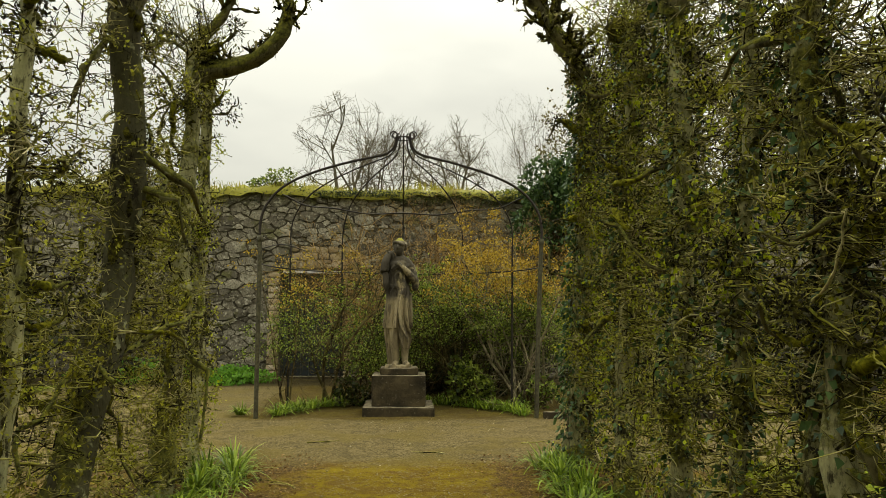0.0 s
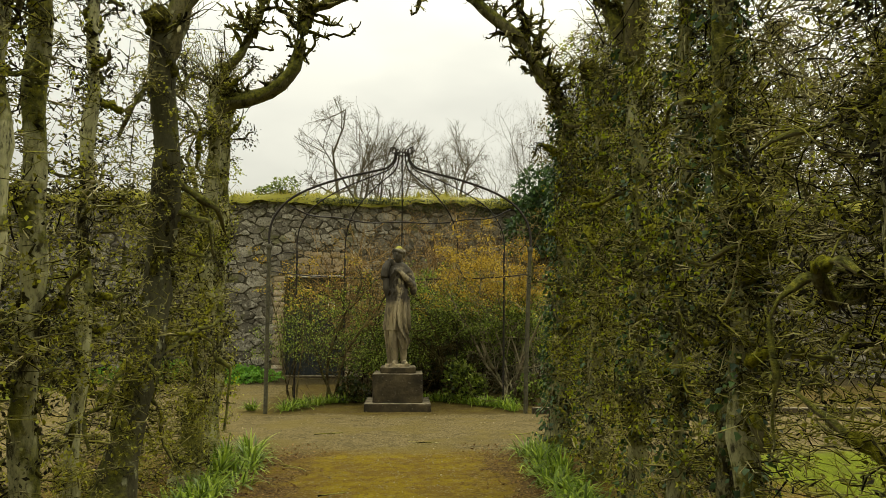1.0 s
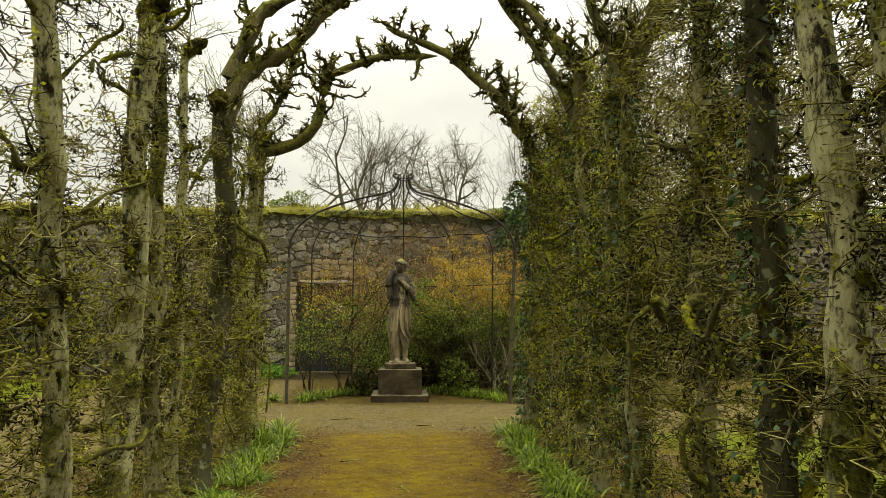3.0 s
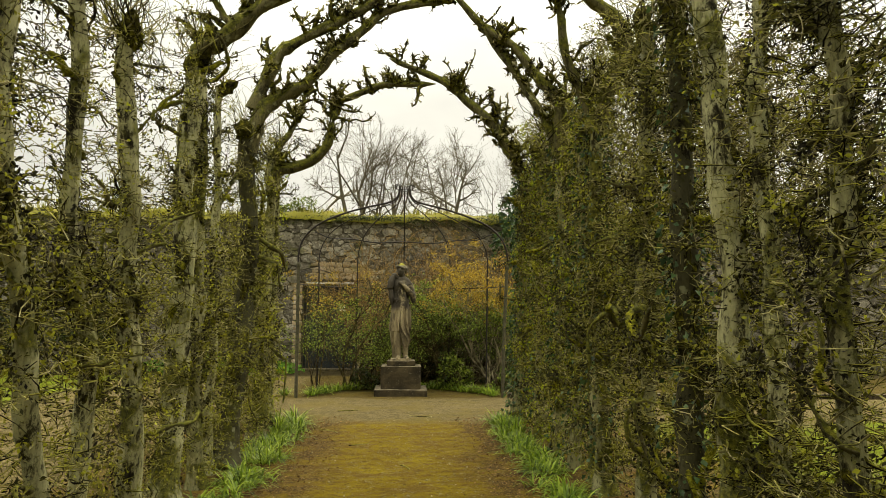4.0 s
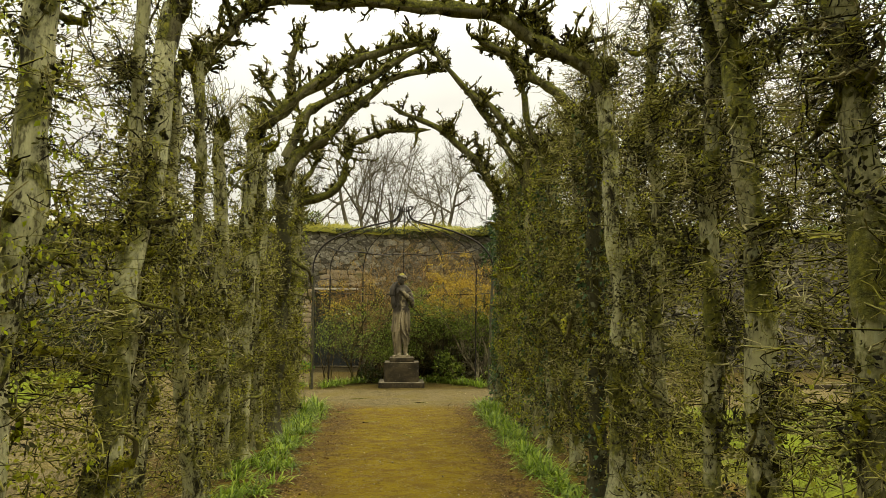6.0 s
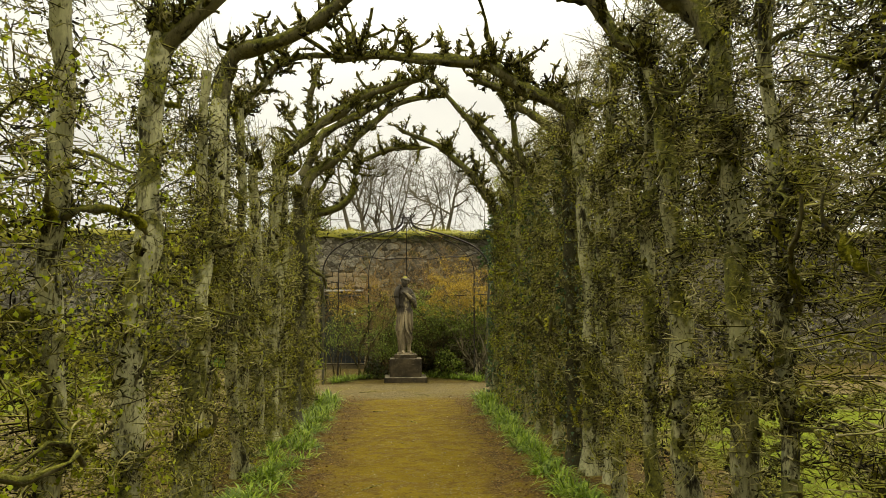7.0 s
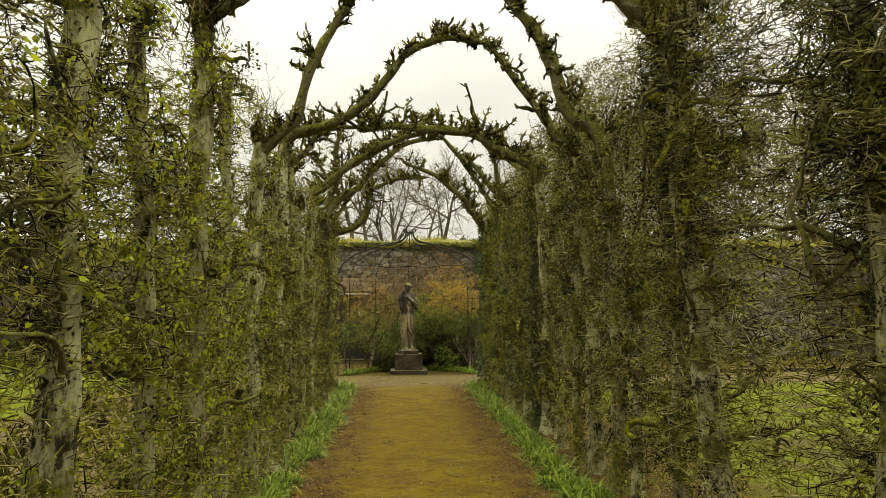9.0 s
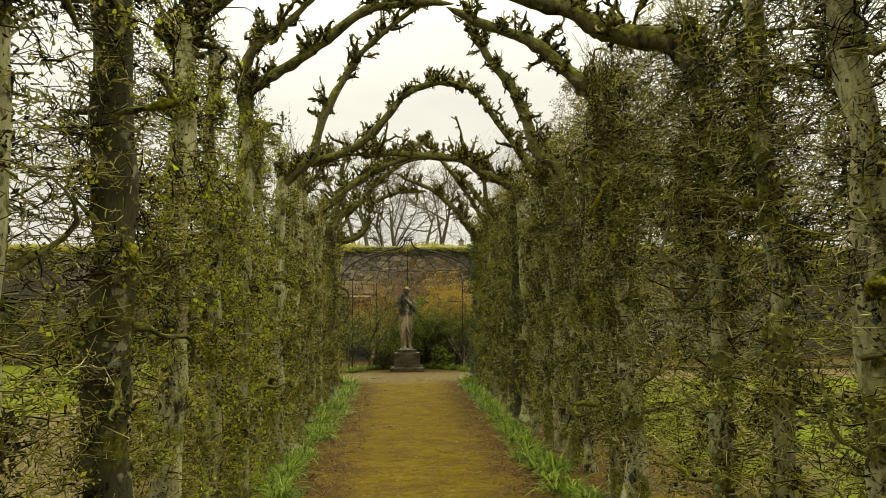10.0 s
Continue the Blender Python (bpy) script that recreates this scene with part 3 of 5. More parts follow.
    L[:, :, 0] = np.clip(L[:, :, 0], -0.3, 0.3)
    L[:, :, 2] = np.maximum(L[:, :, 2], 0.15)
    lr = taper(rng.uniform(0.009, 0.019, limbs) * (0.7 + 4 * r), 11, 0.4) * (1 + 0.38 * rng.normal(size=(limbs, 11)).clip(-1, 1.6))
    if gnarled:
        S, T = along(c[None], gnarled, 0.10, 0.42)
        D = np.stack([rng.normal(size=gnarled) * 0.3, rng.choice([-1.0, 1.0], gnarled), rng.normal(size=gnarled) * 0.3], -1)
        G = grow(S, D, rng.uniform(0.55, 0.95, gnarled), 11, 0.5, (0, 0, 0.04))
        G[:, :, 0] = np.clip(G[:, :, 0], -0.2, 0.25)
        G[:, :, 2] = np.maximum(G[:, :, 2], 0.2)
        L = np.concatenate([L, G])
        lr = np.concatenate([lr, taper(rng.uniform(0.017, 0.027, gnarled), 11, 0.4) * (1 + 0.3 * rng.normal(size=(gnarled, 11)).clip(-1, 1.5))])
        limbs += gnarled
    for i in range(limbs):
        limb = part("limb", tubes(L[i:i + 1], lr[i:i + 1], 7, 0.2), BARK_LIMB, ob)
        if rng.random() < 0.5 or i >= limbs - gnarled:
            a = int(rng.integers(0, 5))
            b = a + int(rng.integers(4, 7))
            cushion = curve_through(L[i, a:b], 9) + np.array([0, 0, 0.006])
            fat = lr[i, a:b].mean() * (rng.uniform(1.05, 1.35) if i >= limbs - gnarled else rng.uniform(1.3, 2.0)) * np.array([0.2, 0.8, 1.1, 0.9, 1.2, 1.0, 1.1, 0.8, 0.2])
            part("moss", tubes(cushion[None], fat[None], 8, 0.28), MOSS_CUSHION, limb, "cushion of yellow-green moss")
    # crooked shoots between the trees, clipped flat
    room = sum(gaps) / 2
    near = -7.8 < foot[1] < 6.5
    area = min(room, 1.2) * 3.1 * (1.0 if near else 0.25)
    lo_y, hi_y = -0.55 * min(gaps[0], 1.3), 0.55 * min(gaps[1], 1.3)
    nq = int(area * 24)
    half = nq // 3
    S1, T1 = along(c[None], half, 0.04, 1.0)
    S2, T2 = along(L, nq - half, 0.1, 1.0)
    S = np.concatenate([S1, S2])
    D = np.stack([rng.normal(size=nq) * 0.3, np.where(rng.random(nq) < gaps[0] / sum(gaps), -1, 1) * rng.uniform(0.6, 1, nq), rng.normal(size=nq) * 0.22], -1)
    Q = grow(S, D, rng.uniform(0.18, 0.5, nq), 8, (0.38, 0.38, 0.30), (0, 0, 0.01))
    Q[:, :, 0] = side * np.clip(side * Q[:, :, 0], -0.12, 0.3)
    Q[:, :, 2] = np.maximum(Q[:, :, 2], 0.12)
    tq = tubes(Q, taper(0.0028 + 0.0050 * rng.random(nq) ** 2, 8, 0.5) * (1 + 0.22 * rng.normal(size=(nq, 8)).clip(-1, 1.5)), 4, 0.12)
    # fine twigs, lying mostly along the row
    k = int(area * HEDGE[side] * (1 + 0.5 * max(0.0, room - 0.55)) * (1.3 if side > 0 and foot[1] < -2 else 1.4 if foot[1] < -3.5 else 1.0))
    fill = int(k * 0.62)
    zz = 0.06 + (3.15 * rng.random(fill) ** 1.15 if side < 0 else 3.5 * rng.random(fill) ** 0.78)
    sparse = np.where(zz > 2.3, HEDGE_TOP[side], np.where(zz < 0.5, 0.7 if side > 0 and foot[1] < 1.5 else 1.0, 1.0))
    zz = zz[rng.random(fill) < sparse]
    fill = len(zz)
    S1 = np.stack([np.interp(zz, z, c[:, 0]) + rng.normal(size=fill) * 0.12 + 0.09 * side, np.interp(zz, z, c[:, 1]) + rng.uniform(lo_y, hi_y, fill), zz], -1)
    S2, T2 = along(Q, k // 3, 0.1, 1.0)
    S = np.concatenate([S1, S2])
    k = len(S)
    D = np.stack([rng.normal(size=k) * 0.38, np.where(rng.random(k) < 0.5, -1, 1) * rng.uniform(0.55, 1, k), rng.normal(size=k) * 0.16], -1)
    stray = rng.random(k) < 0.14
    D[stray, 0] += rng.normal(size=stray.sum()) * 1.1 - 0.4 * side
    long = 0.06 + 0.22 * rng.random(k) ** 1.5
    long[stray] *= 0.45
    A = grow(S, D, long, 4, (0.40, 0.45, 0.26), (0, 0, 0.01))
    A[:, :, 2] = np.maximum(A[:, :, 2], 0.05 + 0.08 * rng.random((k, 1)))
    A[:, :, 0] = side * np.clip(side * A[:, :, 0], -0.07 - 0.14 * rng.random((k, 4)) ** 2, 0.36 + 0.06 * rng.random((k, 4)))
    ta = tubes(A, taper(0.0017 + 0.0034 * rng.random(k) ** 1.7, 4, 0.55), 3, 0.25)
    k2 = int(k * 1.25)
    S, T = along(A, k2, 0.1, 1.0)
    B = grow(S, T * 0.5 + rng.normal(size=(k2, 3)) * np.array([0.55, 0.6, 0.5]), rng.uniform(0.018, 0.07, k2), 2, (0.7, 0.7, 0.6))
    B[:, :, 2] = np.maximum(B[:, :, 2], 0.05)
    tb = tubes(B, taper(rng.uniform(0.0014, 0.0032, k2), 2, 0.6), 3)
    bits = [tq, ta, tb]
    # upright shoots on the fork
    if head:
        top = c[-1]
        S = top + rng.normal(size=(head, 3)) * np.array([0.07, 0.10, 0.06])
        D = rng.normal(size=(head, 3)) * np.array([0.55, 0.75, 0.3]) + np.array([0.12 * side, 0, 0.75])
        H = grow(S, D, rng.uniform(0.2, 0.62, head), 8, 0.18, (0, 0, 0.03))
        bits.append(tubes(H, taper(rng.uniform(0.003, 0.0065, head), 8, 0.35), 3))
        S, T = along(H, head * 3, 0.3, 1.0)
        H2 = grow(S, T + rng.normal(size=(head * 3, 3)) * 0.5, rng.uniform(0.06, 0.2, head * 3), 5, 0.25)
        bits.append(tubes(H2, taper(np.full(head * 3, 0.002), 5, 0.5), 3))
        knob = grow([top - np.array([0, 0, 0.09])], [(0, 0.15 * rng.normal(), 1)], [0.24], 8, 0.25)
        fat = (0.026 + 0.45 * r) * np.array([0.5, 0.9, 1.15, 1.05, 1.2, 1.0, 0.7, 0.15])
        part("pollard_head", tubes(knob, fat[None], 14, 0.26), MOSS, ob, "swollen dark pollard head")
    tips = [B[:, -1], A[:, -1]]
    # limbs that arch over the path
    for ra, line, y0, y1 in arches:
        q = np.array([(x, y0 + (y1 - y0) * i / (len(line) - 1), zz) for i, (x, zz) in enumerate(line)]) - foot
        q = np.concatenate([c[-3:-2], q]) if np.linalg.norm(c[-3] - q[0]) < 0.5 else q
        p = curve_through(q, 26)
        wave = np.linspace(0, 1, 26)
        for f in (9, 17, 29):
            p += (0.13 / f) * np.sin(f * wave[:, None] + rng.uniform(0, 6, 3)[None]) * wave[:, None] ** 0.5
        rr = ra * 1.08 * np.linspace(1.15, 0.48, 26) * (1 + 0.10 * rng.normal(size=26))
        rr[-1] = 0.004
        limb = part("limb", tubes(p[None], rr[None], 10, 0.12), BARK_LIMB, ob, "limb arching over the path")
        cnt = max(5, int(np.linalg.norm(np.diff(p, axis=0), axis=1).sum() * 30))
        st, tw = stub_tufts(p, cnt, 0.8 + 6 * ra, antler)
        for one in st:
            part("knuckle", one, MOSS, limb, "mossy clipped knuckle")
        bits.append(tw)
    part("twigwork", joined(*bits), TWIG, ob, kind="stuff")
    if leafy:
        pool = np.concatenate(tips)
        small = int(area * (1600 if foot[1] > 1.5 else 1250) * (1.5 if leafy > 200 else 1.0))
        C = np.repeat(pool[rng.integers(0, len(pool), small // 10 + 1)], 10, 0)[:small]
        A2 = rng.normal(size=(small, 3)) * 0.6 + np.array([0, 0, -0.4])
        part("leaves", small_leaves(C + rng.normal(size=C.shape) * 0.024, A2, rng.uniform(0.010, 0.030, small)), LEAF_HORN, ob, "opening yellow-green buds", "stuff")
        if leaf > 0.018:
            big = leafy * 4
            C = np.repeat(pool[rng.integers(0, len(pool), big // 3)], 3, 0)
            C = C + rng.normal(size=C.shape) * 0.015
            A2 = rng.normal(size=C.shape) * 0.5 + np.array([0, 0, -0.7])
            part("leaves", leaves(C, A2, leaf * rng.uniform(0.7, 1.5, len(C)), 0.15, 0.8), LEAF_FRESH, ob, "fresh drooping bright green young leaves", "stuff")
    # tufts of withered shoots and moss where the tree is clipped, near-black to paint the hedge's deep shade
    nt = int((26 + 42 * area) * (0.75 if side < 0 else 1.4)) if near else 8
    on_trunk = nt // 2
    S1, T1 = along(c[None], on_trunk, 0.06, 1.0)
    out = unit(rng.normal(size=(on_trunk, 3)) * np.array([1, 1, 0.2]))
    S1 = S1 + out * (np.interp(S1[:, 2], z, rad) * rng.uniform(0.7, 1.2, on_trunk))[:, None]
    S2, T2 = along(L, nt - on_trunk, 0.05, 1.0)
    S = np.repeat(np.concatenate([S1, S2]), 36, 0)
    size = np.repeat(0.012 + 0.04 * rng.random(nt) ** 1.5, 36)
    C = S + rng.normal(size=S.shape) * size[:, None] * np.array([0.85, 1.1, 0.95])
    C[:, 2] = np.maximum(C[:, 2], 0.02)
    part("withered_growth", small_leaves(C, (C - S) / size[:, None] + rng.normal(size=S.shape) * 0.6, rng.uniform(0.014, 0.036, len(S)) * (0.7 + 7 * size), 0.5), WITHERED_SHADE, ob, "withered tufts and moss on the bark, blackened for deep shade", "stuff")
    if ivy:
        S, T = along(c[None], ivy, 0.0, 1.0)
        rb = np.interp(S[:, 2], z, rad)
        out = unit(rng.normal(size=(ivy, 3)) * np.array([1, 1, 0.2]))
        C = S + out * (rb * rng.uniform(1.0, 1.7, ivy) + 0.06 * rng.random(ivy) ** 2)[:, None]
        part("ivy", leaves(C, out + np.array([0, 0, -0.6]), rng.uniform(0.02, 0.045, ivy), width=0.9), LEAF_IVY, ob, "dark ivy leaves on the trunk", "stuff")
    return ob


def build_tunnel():
    L, R = -1, 1
    plan = []

    def tree(side, path, r, leafy=150, leaf=0.016, **more):
        plan.append((side, path, r, leafy, leaf, more))

    # the row beside the gravel path, from the statue end
    tree(L, [(-0.05, 5.50, -0.05), (-0.05, 5.56, 1.0), (-0.05, 5.56, 2.2), (-0.03, 5.55, 3.05)], 0.055, 260, 0.020, head=30)
    tree(L, [(-0.02, 4.64, -0.05), (-0.02, 4.95, 0.8), (-0.03, 5.05, 1.9), (-0.03, 5.15, 3.1)], 0.072, 160, antler=1.35, head=60, mossy=True, note=" with an upswept limb",
             arches=[(0.052, [(-1.45, 2.97), (-1.19, 3.03), (-0.97, 3.19), (-0.88, 3.4), (-0.83, 3.66), (-0.77, 3.8), (-0.57, 3.9), (-0.27, 4.03), (0.02, 4.05), (0.36, 4.08)], 5.15, 5.2),
                     (0.034, [(-1.48, 3.19), (-1.32, 3.42), (-1.22, 3.69), (-1.18, 3.86), (-1.01, 3.93)], 5.15, 5.15)])
    tree(L, [(0.0, 3.30, -0.05), (0.0, 3.60, 0.8), (0.0, 3.90, 1.35), (0.0, 3.92, 2.0), (-0.02, 3.82, 3.05)], 0.10, 120, head=35, mossy=True, note=", thick and dark with moss",
             arches=[(0.058, [(-1.47, 3.3), (-1.36, 3.6), (-1.27, 3.86), (-1.09, 4.0), (-0.75, 4.21), (-0.4, 4.39), (-0.11, 4.58), (0.14, 4.74), (0.37, 4.9)], 3.85, 3.9),
                     (0.062, [(-1.41, 3.24), (-1.17, 3.47), (-0.92, 3.65), (-0.74, 3.92), (-0.46, 4.13), (-0.24, 4.33), (0.08, 4.45), (0.47, 4.54)], 3.85, 3.95)])
    tree(L, [(-0.05, 2.98, -0.05), (-0.05, 2.97, 1.0), (-0.05, 2.93, 2.0), (-0.05, 2.88, 3.2)], 0.038, 90, head=20, note=", slender")
    tree(L, [(-0.02, 2.52, -0.05), (-0.02, 2.42, 0.9), (-0.02, 2.38, 1.7), (-0.02, 2.28, 3.1)], 0.056, 160, mossy=True)
    tree(L, [(-0.03, 1.82, -0.05), (-0.03, 2.02, 0.9), (-0.03, 2.05, 1.7), (-0.03, 2.02, 2.4), (-0.02, 2.12, 3.12)], 0.088, 90, head=25, note=" with smooth pale bark",
             arches=[(0.060, [(-1.52, 3.2), (-1.33, 3.29), (-1.14, 3.47), (-0.95, 3.64), (-0.71, 3.8), (-0.52, 3.93), (-0.27, 3.99), (-0.03, 4.05), (0.25, 4.1)], 2.1, 2.0),
                     (0.026, [(-1.22, 3.40), (-1.34, 3.52), (-1.42, 3.67), (-1.48, 3.81)], 2.1, 2.1),
                     (0.040, [(-1.2, 3.40), (-1.15, 3.6), (-1.16, 3.79), (-1.14, 4.02), (-1.05, 4.2)], 2.1, 2.05)])
    tree(L, [(-0.03, 1.30, -0.05), (-0.03, 1.18, 1.1), (-0.03, 1.04, 1.8), (-0.03, 0.90, 2.85)], 0.064, 100, head=70, note=" with a cut pollard head")
    tree(L, [(-0.03, 0.65, -0.05), (-0.03, 0.60, 1.1), (-0.03, 0.40, 1.6), (-0.02, 0.26, 3.2)], 0.047, 110, antler=1.6, head=25,
             arches=[(0.032, [(-1.58, 3.2), (-1.4, 3.37), (-1.27, 3.57), (-1.14, 3.66), (-0.92, 3.72), (-0.53, 3.71), (-0.25, 3.76), (0.1, 3.74)], 0.3, 0.35)])
    tree(L, [(0.02, 0.30, -0.05), (0.0, -0.05, 1.2), (-0.02, -0.22, 1.8), (-0.03, -0.30, 3.0)], 0.05, 120)
    tree(L, [(0.0, -0.66, -0.05), (0.0, -0.80, 1.2), (0.0, -0.92, 1.9), (0.0, -1.0, 3.1)], 0.046, 120, note=", slender")
    tree(L, [(0.1, -1.50, -0.05), (0.08, -1.33, 0.9), (0.05, -1.10, 1.6), (0.03, -0.80, 2.15), (0.0, -0.48, 3.3)], 0.082, 200, head=30, note=", leaning along the row",
             arches=[(0.054, [(-1.42, 3.40), (-1.1, 3.46), (-0.86, 3.55), (-0.6, 3.70), (-0.34, 3.96), (-0.13, 4.18), (0.13, 4.28), (0.39, 4.27), (0.63, 4.18)], -0.5, -1.3)])
    tree(L, [(0.1, -2.55, -0.05), (0.08, -2.38, 0.9), (0.06, -2.25, 1.5), (0.05, -2.12, 2.3), (0.05, -2.05, 3.0)], 0.075, 380, 0.02, head=30, note=" coming into leaf",
             arches=[(0.045, [(-1.30, 2.98), (-1.12, 3.17), (-1.02, 3.56), (-0.85, 3.89), (-0.69, 4.17), (-0.41, 4.47), (-0.1, 4.72), (0.25, 4.88)], -2.1, -2.2)])
    tree(L, [(0.02, -3.05, -0.05), (0.02, -3.06, 1.2), (0.02, -3.08, 2.2), (0.02, -3.12, 3.2)], 0.053, 450, 0.022, note=" coming into leaf")
    tree(L, [(0.1, -4.20, -0.05), (0.1, -4.08, 0.9), (0.1, -4.10, 2.0), (0.08, -3.95, 2.8), (0.06, -3.85, 3.25)], 0.08, 520, 0.024, head=35, mossy=True, note=" coming into leaf",
             arches=[(0.042, [(-1.44, 3.3), (-1.41, 3.6), (-1.23, 3.74), (-1.05, 3.88), (-0.8, 4.1)], -3.9, -4.0),
                     (0.046, [(-1.38, 3.3), (-1.13, 3.49), (-0.82, 3.68), (-0.50, 3.93), (-0.13, 4.01), (0.25, 4.03)], -3.9, -4.0)])
    tree(L, [(0.1, -4.85, -0.05), (0.1, -4.85, 1.3), (0.1, -5.0, 2.2), (0.1, -5.05, 3.2)], 0.052, 420, 0.024, note=", slender, coming into leaf")
    tree(L, [(0.1, -5.72, -0.05), (0.1, -5.72, 1.2), (0.1, -5.72, 2.0), (0.1, -5.60, 3.1)], 0.08, 260, 0.022, head=30,
             arches=[(0.045, [(-1.42, 2.95), (-1.36, 3.15), (-1.2, 3.32), (-0.9, 3.6), (-0.5, 3.85)], -5.6, -5.5)])
    tree(L, [(0.12, -6.50, -0.05), (0.1, -6.52, 1.2), (0.1, -6.55, 2.0), (0.1, -6.65, 3.2)], 0.10, 150, mossy=True, note=", thick and dark with moss")
    tree(L, [(0.05, -7.35, -0.05), (0.05, -7.35, 1.5), (0.05, -7.40, 3.2)], 0.06, 120)
    tree(L, [(0.0, -8.2, -0.05), (0.0, -8.25, 1.5), (0.0, -8.2, 3.2)], 0.075, 20)
    tree(L, [(0.0, -9.3, -0.05), (0.0, -9.3, 1.5), (0.0, -9.35, 3.2)], 0.07, 20)
    # the row beside the lawn
    tree(R, [(0.0, 5.95, -0.05), (0.02, 5.80, 1.0), (0.0, 5.58, 2.0), (-0.02, 5.35, 3.0)], 0.10, 480, 0.022, mossy=True, ivy=2600, antler=1.35, head=40, note=", ivy-clad at the tunnel's end",
             arches=[(0.058, [(1.43, 3.04), (1.37, 3.16), (1.2, 3.4), (1.01, 3.66), (0.74, 3.88), (0.55, 4.06), (0.36, 4.17), (0.06, 4.29), (-0.21, 4.37)], 5.3, 5.2),
                     (0.034, [(1.35, 3.1), (1.2, 3.35), (1.12, 3.6), (1.1, 3.85)], 5.3, 5.3)])
    tree(R, [(0.05, 4.78, -0.05), (0.05, 4.76, 1.0), (0.05, 4.62, 2.0), (0.05, 4.5, 3.1)], 0.066, 420, 0.022, mossy=True, ivy=600, head=30)
    tree(R, [(0.05, 3.90, -0.05), (0.05, 3.77, 1.1), (0.05, 3.66, 2.0), (0.05, 3.80, 3.1)], 0.064, 380, 0.021, mossy=True, ivy=700, head=35,
             arches=[(0.040, [(1.45, 3.15), (1.37, 3.32), (1.18, 3.61), (0.98, 3.94), (0.79, 4.23), (0.6, 4.43), (0.4, 4.63), (0.3, 4.79), (0.17, 4.91)], 3.8, 3.85),
                     (0.058, [(1.52, 3.3), (1.46, 3.46), (1.28, 3.7), (1.1, 3.97), (0.92, 4.08), (0.8, 4.21)], 3.6, 3.8)])
    tree(R, [(0.05, 3.22, -0.05), (0.05, 3.10, 1.0), (0.05, 2.95, 2.0), (0.05, 2.82, 3.2)], 0.044, 300, 0.020, mossy=True, ivy=700, head=25)
    tree(R, [(0.05, 2.34, -0.05), (0.05, 2.37, 1.2), (0.05, 2.46, 1.8), (0.05, 2.5, 3.1)], 0.062, 140, gnarled=4, mossy=True, ivy=700, head=35,
             arches=[(0.060, [(1.62, 3.1), (1.76, 3.35), (1.71, 3.55), (1.51, 3.72), (1.28, 3.83), (1.14, 3.94), (1.0, 4.0), (0.7, 4.1)], 2.4, 1.9),
                     (0.036, [(1.42, 3.15), (1.37, 3.26), (1.3, 3.44), (1.27, 3.7), (1.18, 3.96), (1.07, 4.1), (0.91, 4.16), (0.69, 4.19)], 2.5, 2.3)])
    tree(R, [(0.06, 2.66, -0.05), (0.06, 2.52, 1.0), (0.06, 2.47, 1.8), (0.08, 2.6, 2.8)], 0.040, 90, mossy=True, note=", slender")
    tree(R, [(0.03, 1.28, -0.05), (0.03, 1.30, 1.2), (0.03, 1.28, 1.9), (0.03, 1.15, 3.1)], 0.055, 120, gnarled=4, mossy=True, head=25)
    tree(R, [(0.0, 0.56, -0.05), (0.0, 0.55, 1.0), (0.0, 0.58, 1.7), (0.0, 0.62, 3.0)], 0.068, 90, gnarled=4, mossy=True, ivy=500, head=25, note=", dark with moss")
    tree(R, [(0.06, 0.20, -0.05), (0.08, 0.24, 1.0), (0.08, 0.20, 1.6), (0.05, 0.30, 2.4), (0.02, 0.36, 3.3)], 0.078, 110, gnarled=4, antler=1.8, head=35, note=" with smooth pale bark",
             arches=[(0.062, [(1.43, 3.3), (1.11, 3.42), (0.88, 3.6), (0.71, 3.68), (0.37, 3.7), (0.03, 3.72), (-0.25, 3.76), (-0.53, 3.72), (-0.75, 3.71)], 0.38, 0.35)])
    tree(R, [(0.12, -0.15, -0.05), (0.12, -0.10, 0.8), (0.12, -0.02, 1.8), (0.14, 0.02, 2.8)], 0.045, 80)
    tree(R, [(0.03, -0.70, -0.05), (0.03, -0.70, 1.3), (0.03, -0.70, 2.2), (0.03, -0.72, 3.2)], 0.045, 110, mossy=True, head=20)
    tree(R, [(0.0, -1.50, -0.05), (0.0, -1.50, 1.3), (0.02, -1.52, 2.2), (0.02, -1.55, 3.1)], 0.048, 90, mossy=True, head=15, note=", slender")
    tree(R, [(0.06, -1.86, -0.05), (0.06, -1.85, 1.2), (0.04, -1.82, 2.2), (0.0, -1.66, 3.0)], 0.068, 110, mossy=True, head=40,
             arches=[(0.042, [(1.45, 3.05), (1.3, 3.13), (1.19, 3.35), (1.02, 3.64), (0.84, 3.9), (0.67, 4.1), (0.35, 4.24)], -1.66, -1.4)])
    tree(R, [(0.06, -2.56, -0.05), (0.06, -2.60, 1.2), (0.05, -2.60, 2.0), (0.04, -2.5, 2.95)], 0.066, 110, mossy=True, head=45,
             arches=[(0.060, [(1.45, 3.0), (1.24, 3.12), (1.15, 3.45), (1.0, 3.82), (0.84, 4.08), (0.69, 4.31), (0.5, 4.55)], -2.44, -2.3)])
    tree(R, [(0.10, -2.92, -0.05), (0.10, -2.92, 1.5), (0.10, -2.9, 3.0)], 0.040, 80)
    tree(R, [(0.05, -3.84, -0.05), (0.05, -3.86, 1.5), (0.05, -3.86, 3.0)], 0.048, 120, mossy=True)
    tree(R, [(0.02, -4.46, -0.05), (0.02, -4.36, 1.2), (0.0, -4.18, 1.9), (0.0, -4.16, 2.6), (-0.02, -4.08, 3.2)], 0.078, 110, head=110, note=" with a swollen pollard head",
             arches=[(0.058, [(1.40, 3.27), (1.17, 3.48), (0.94, 3.67), (0.61, 3.81), (0.2, 4.0)], -3.98, -4.0)])
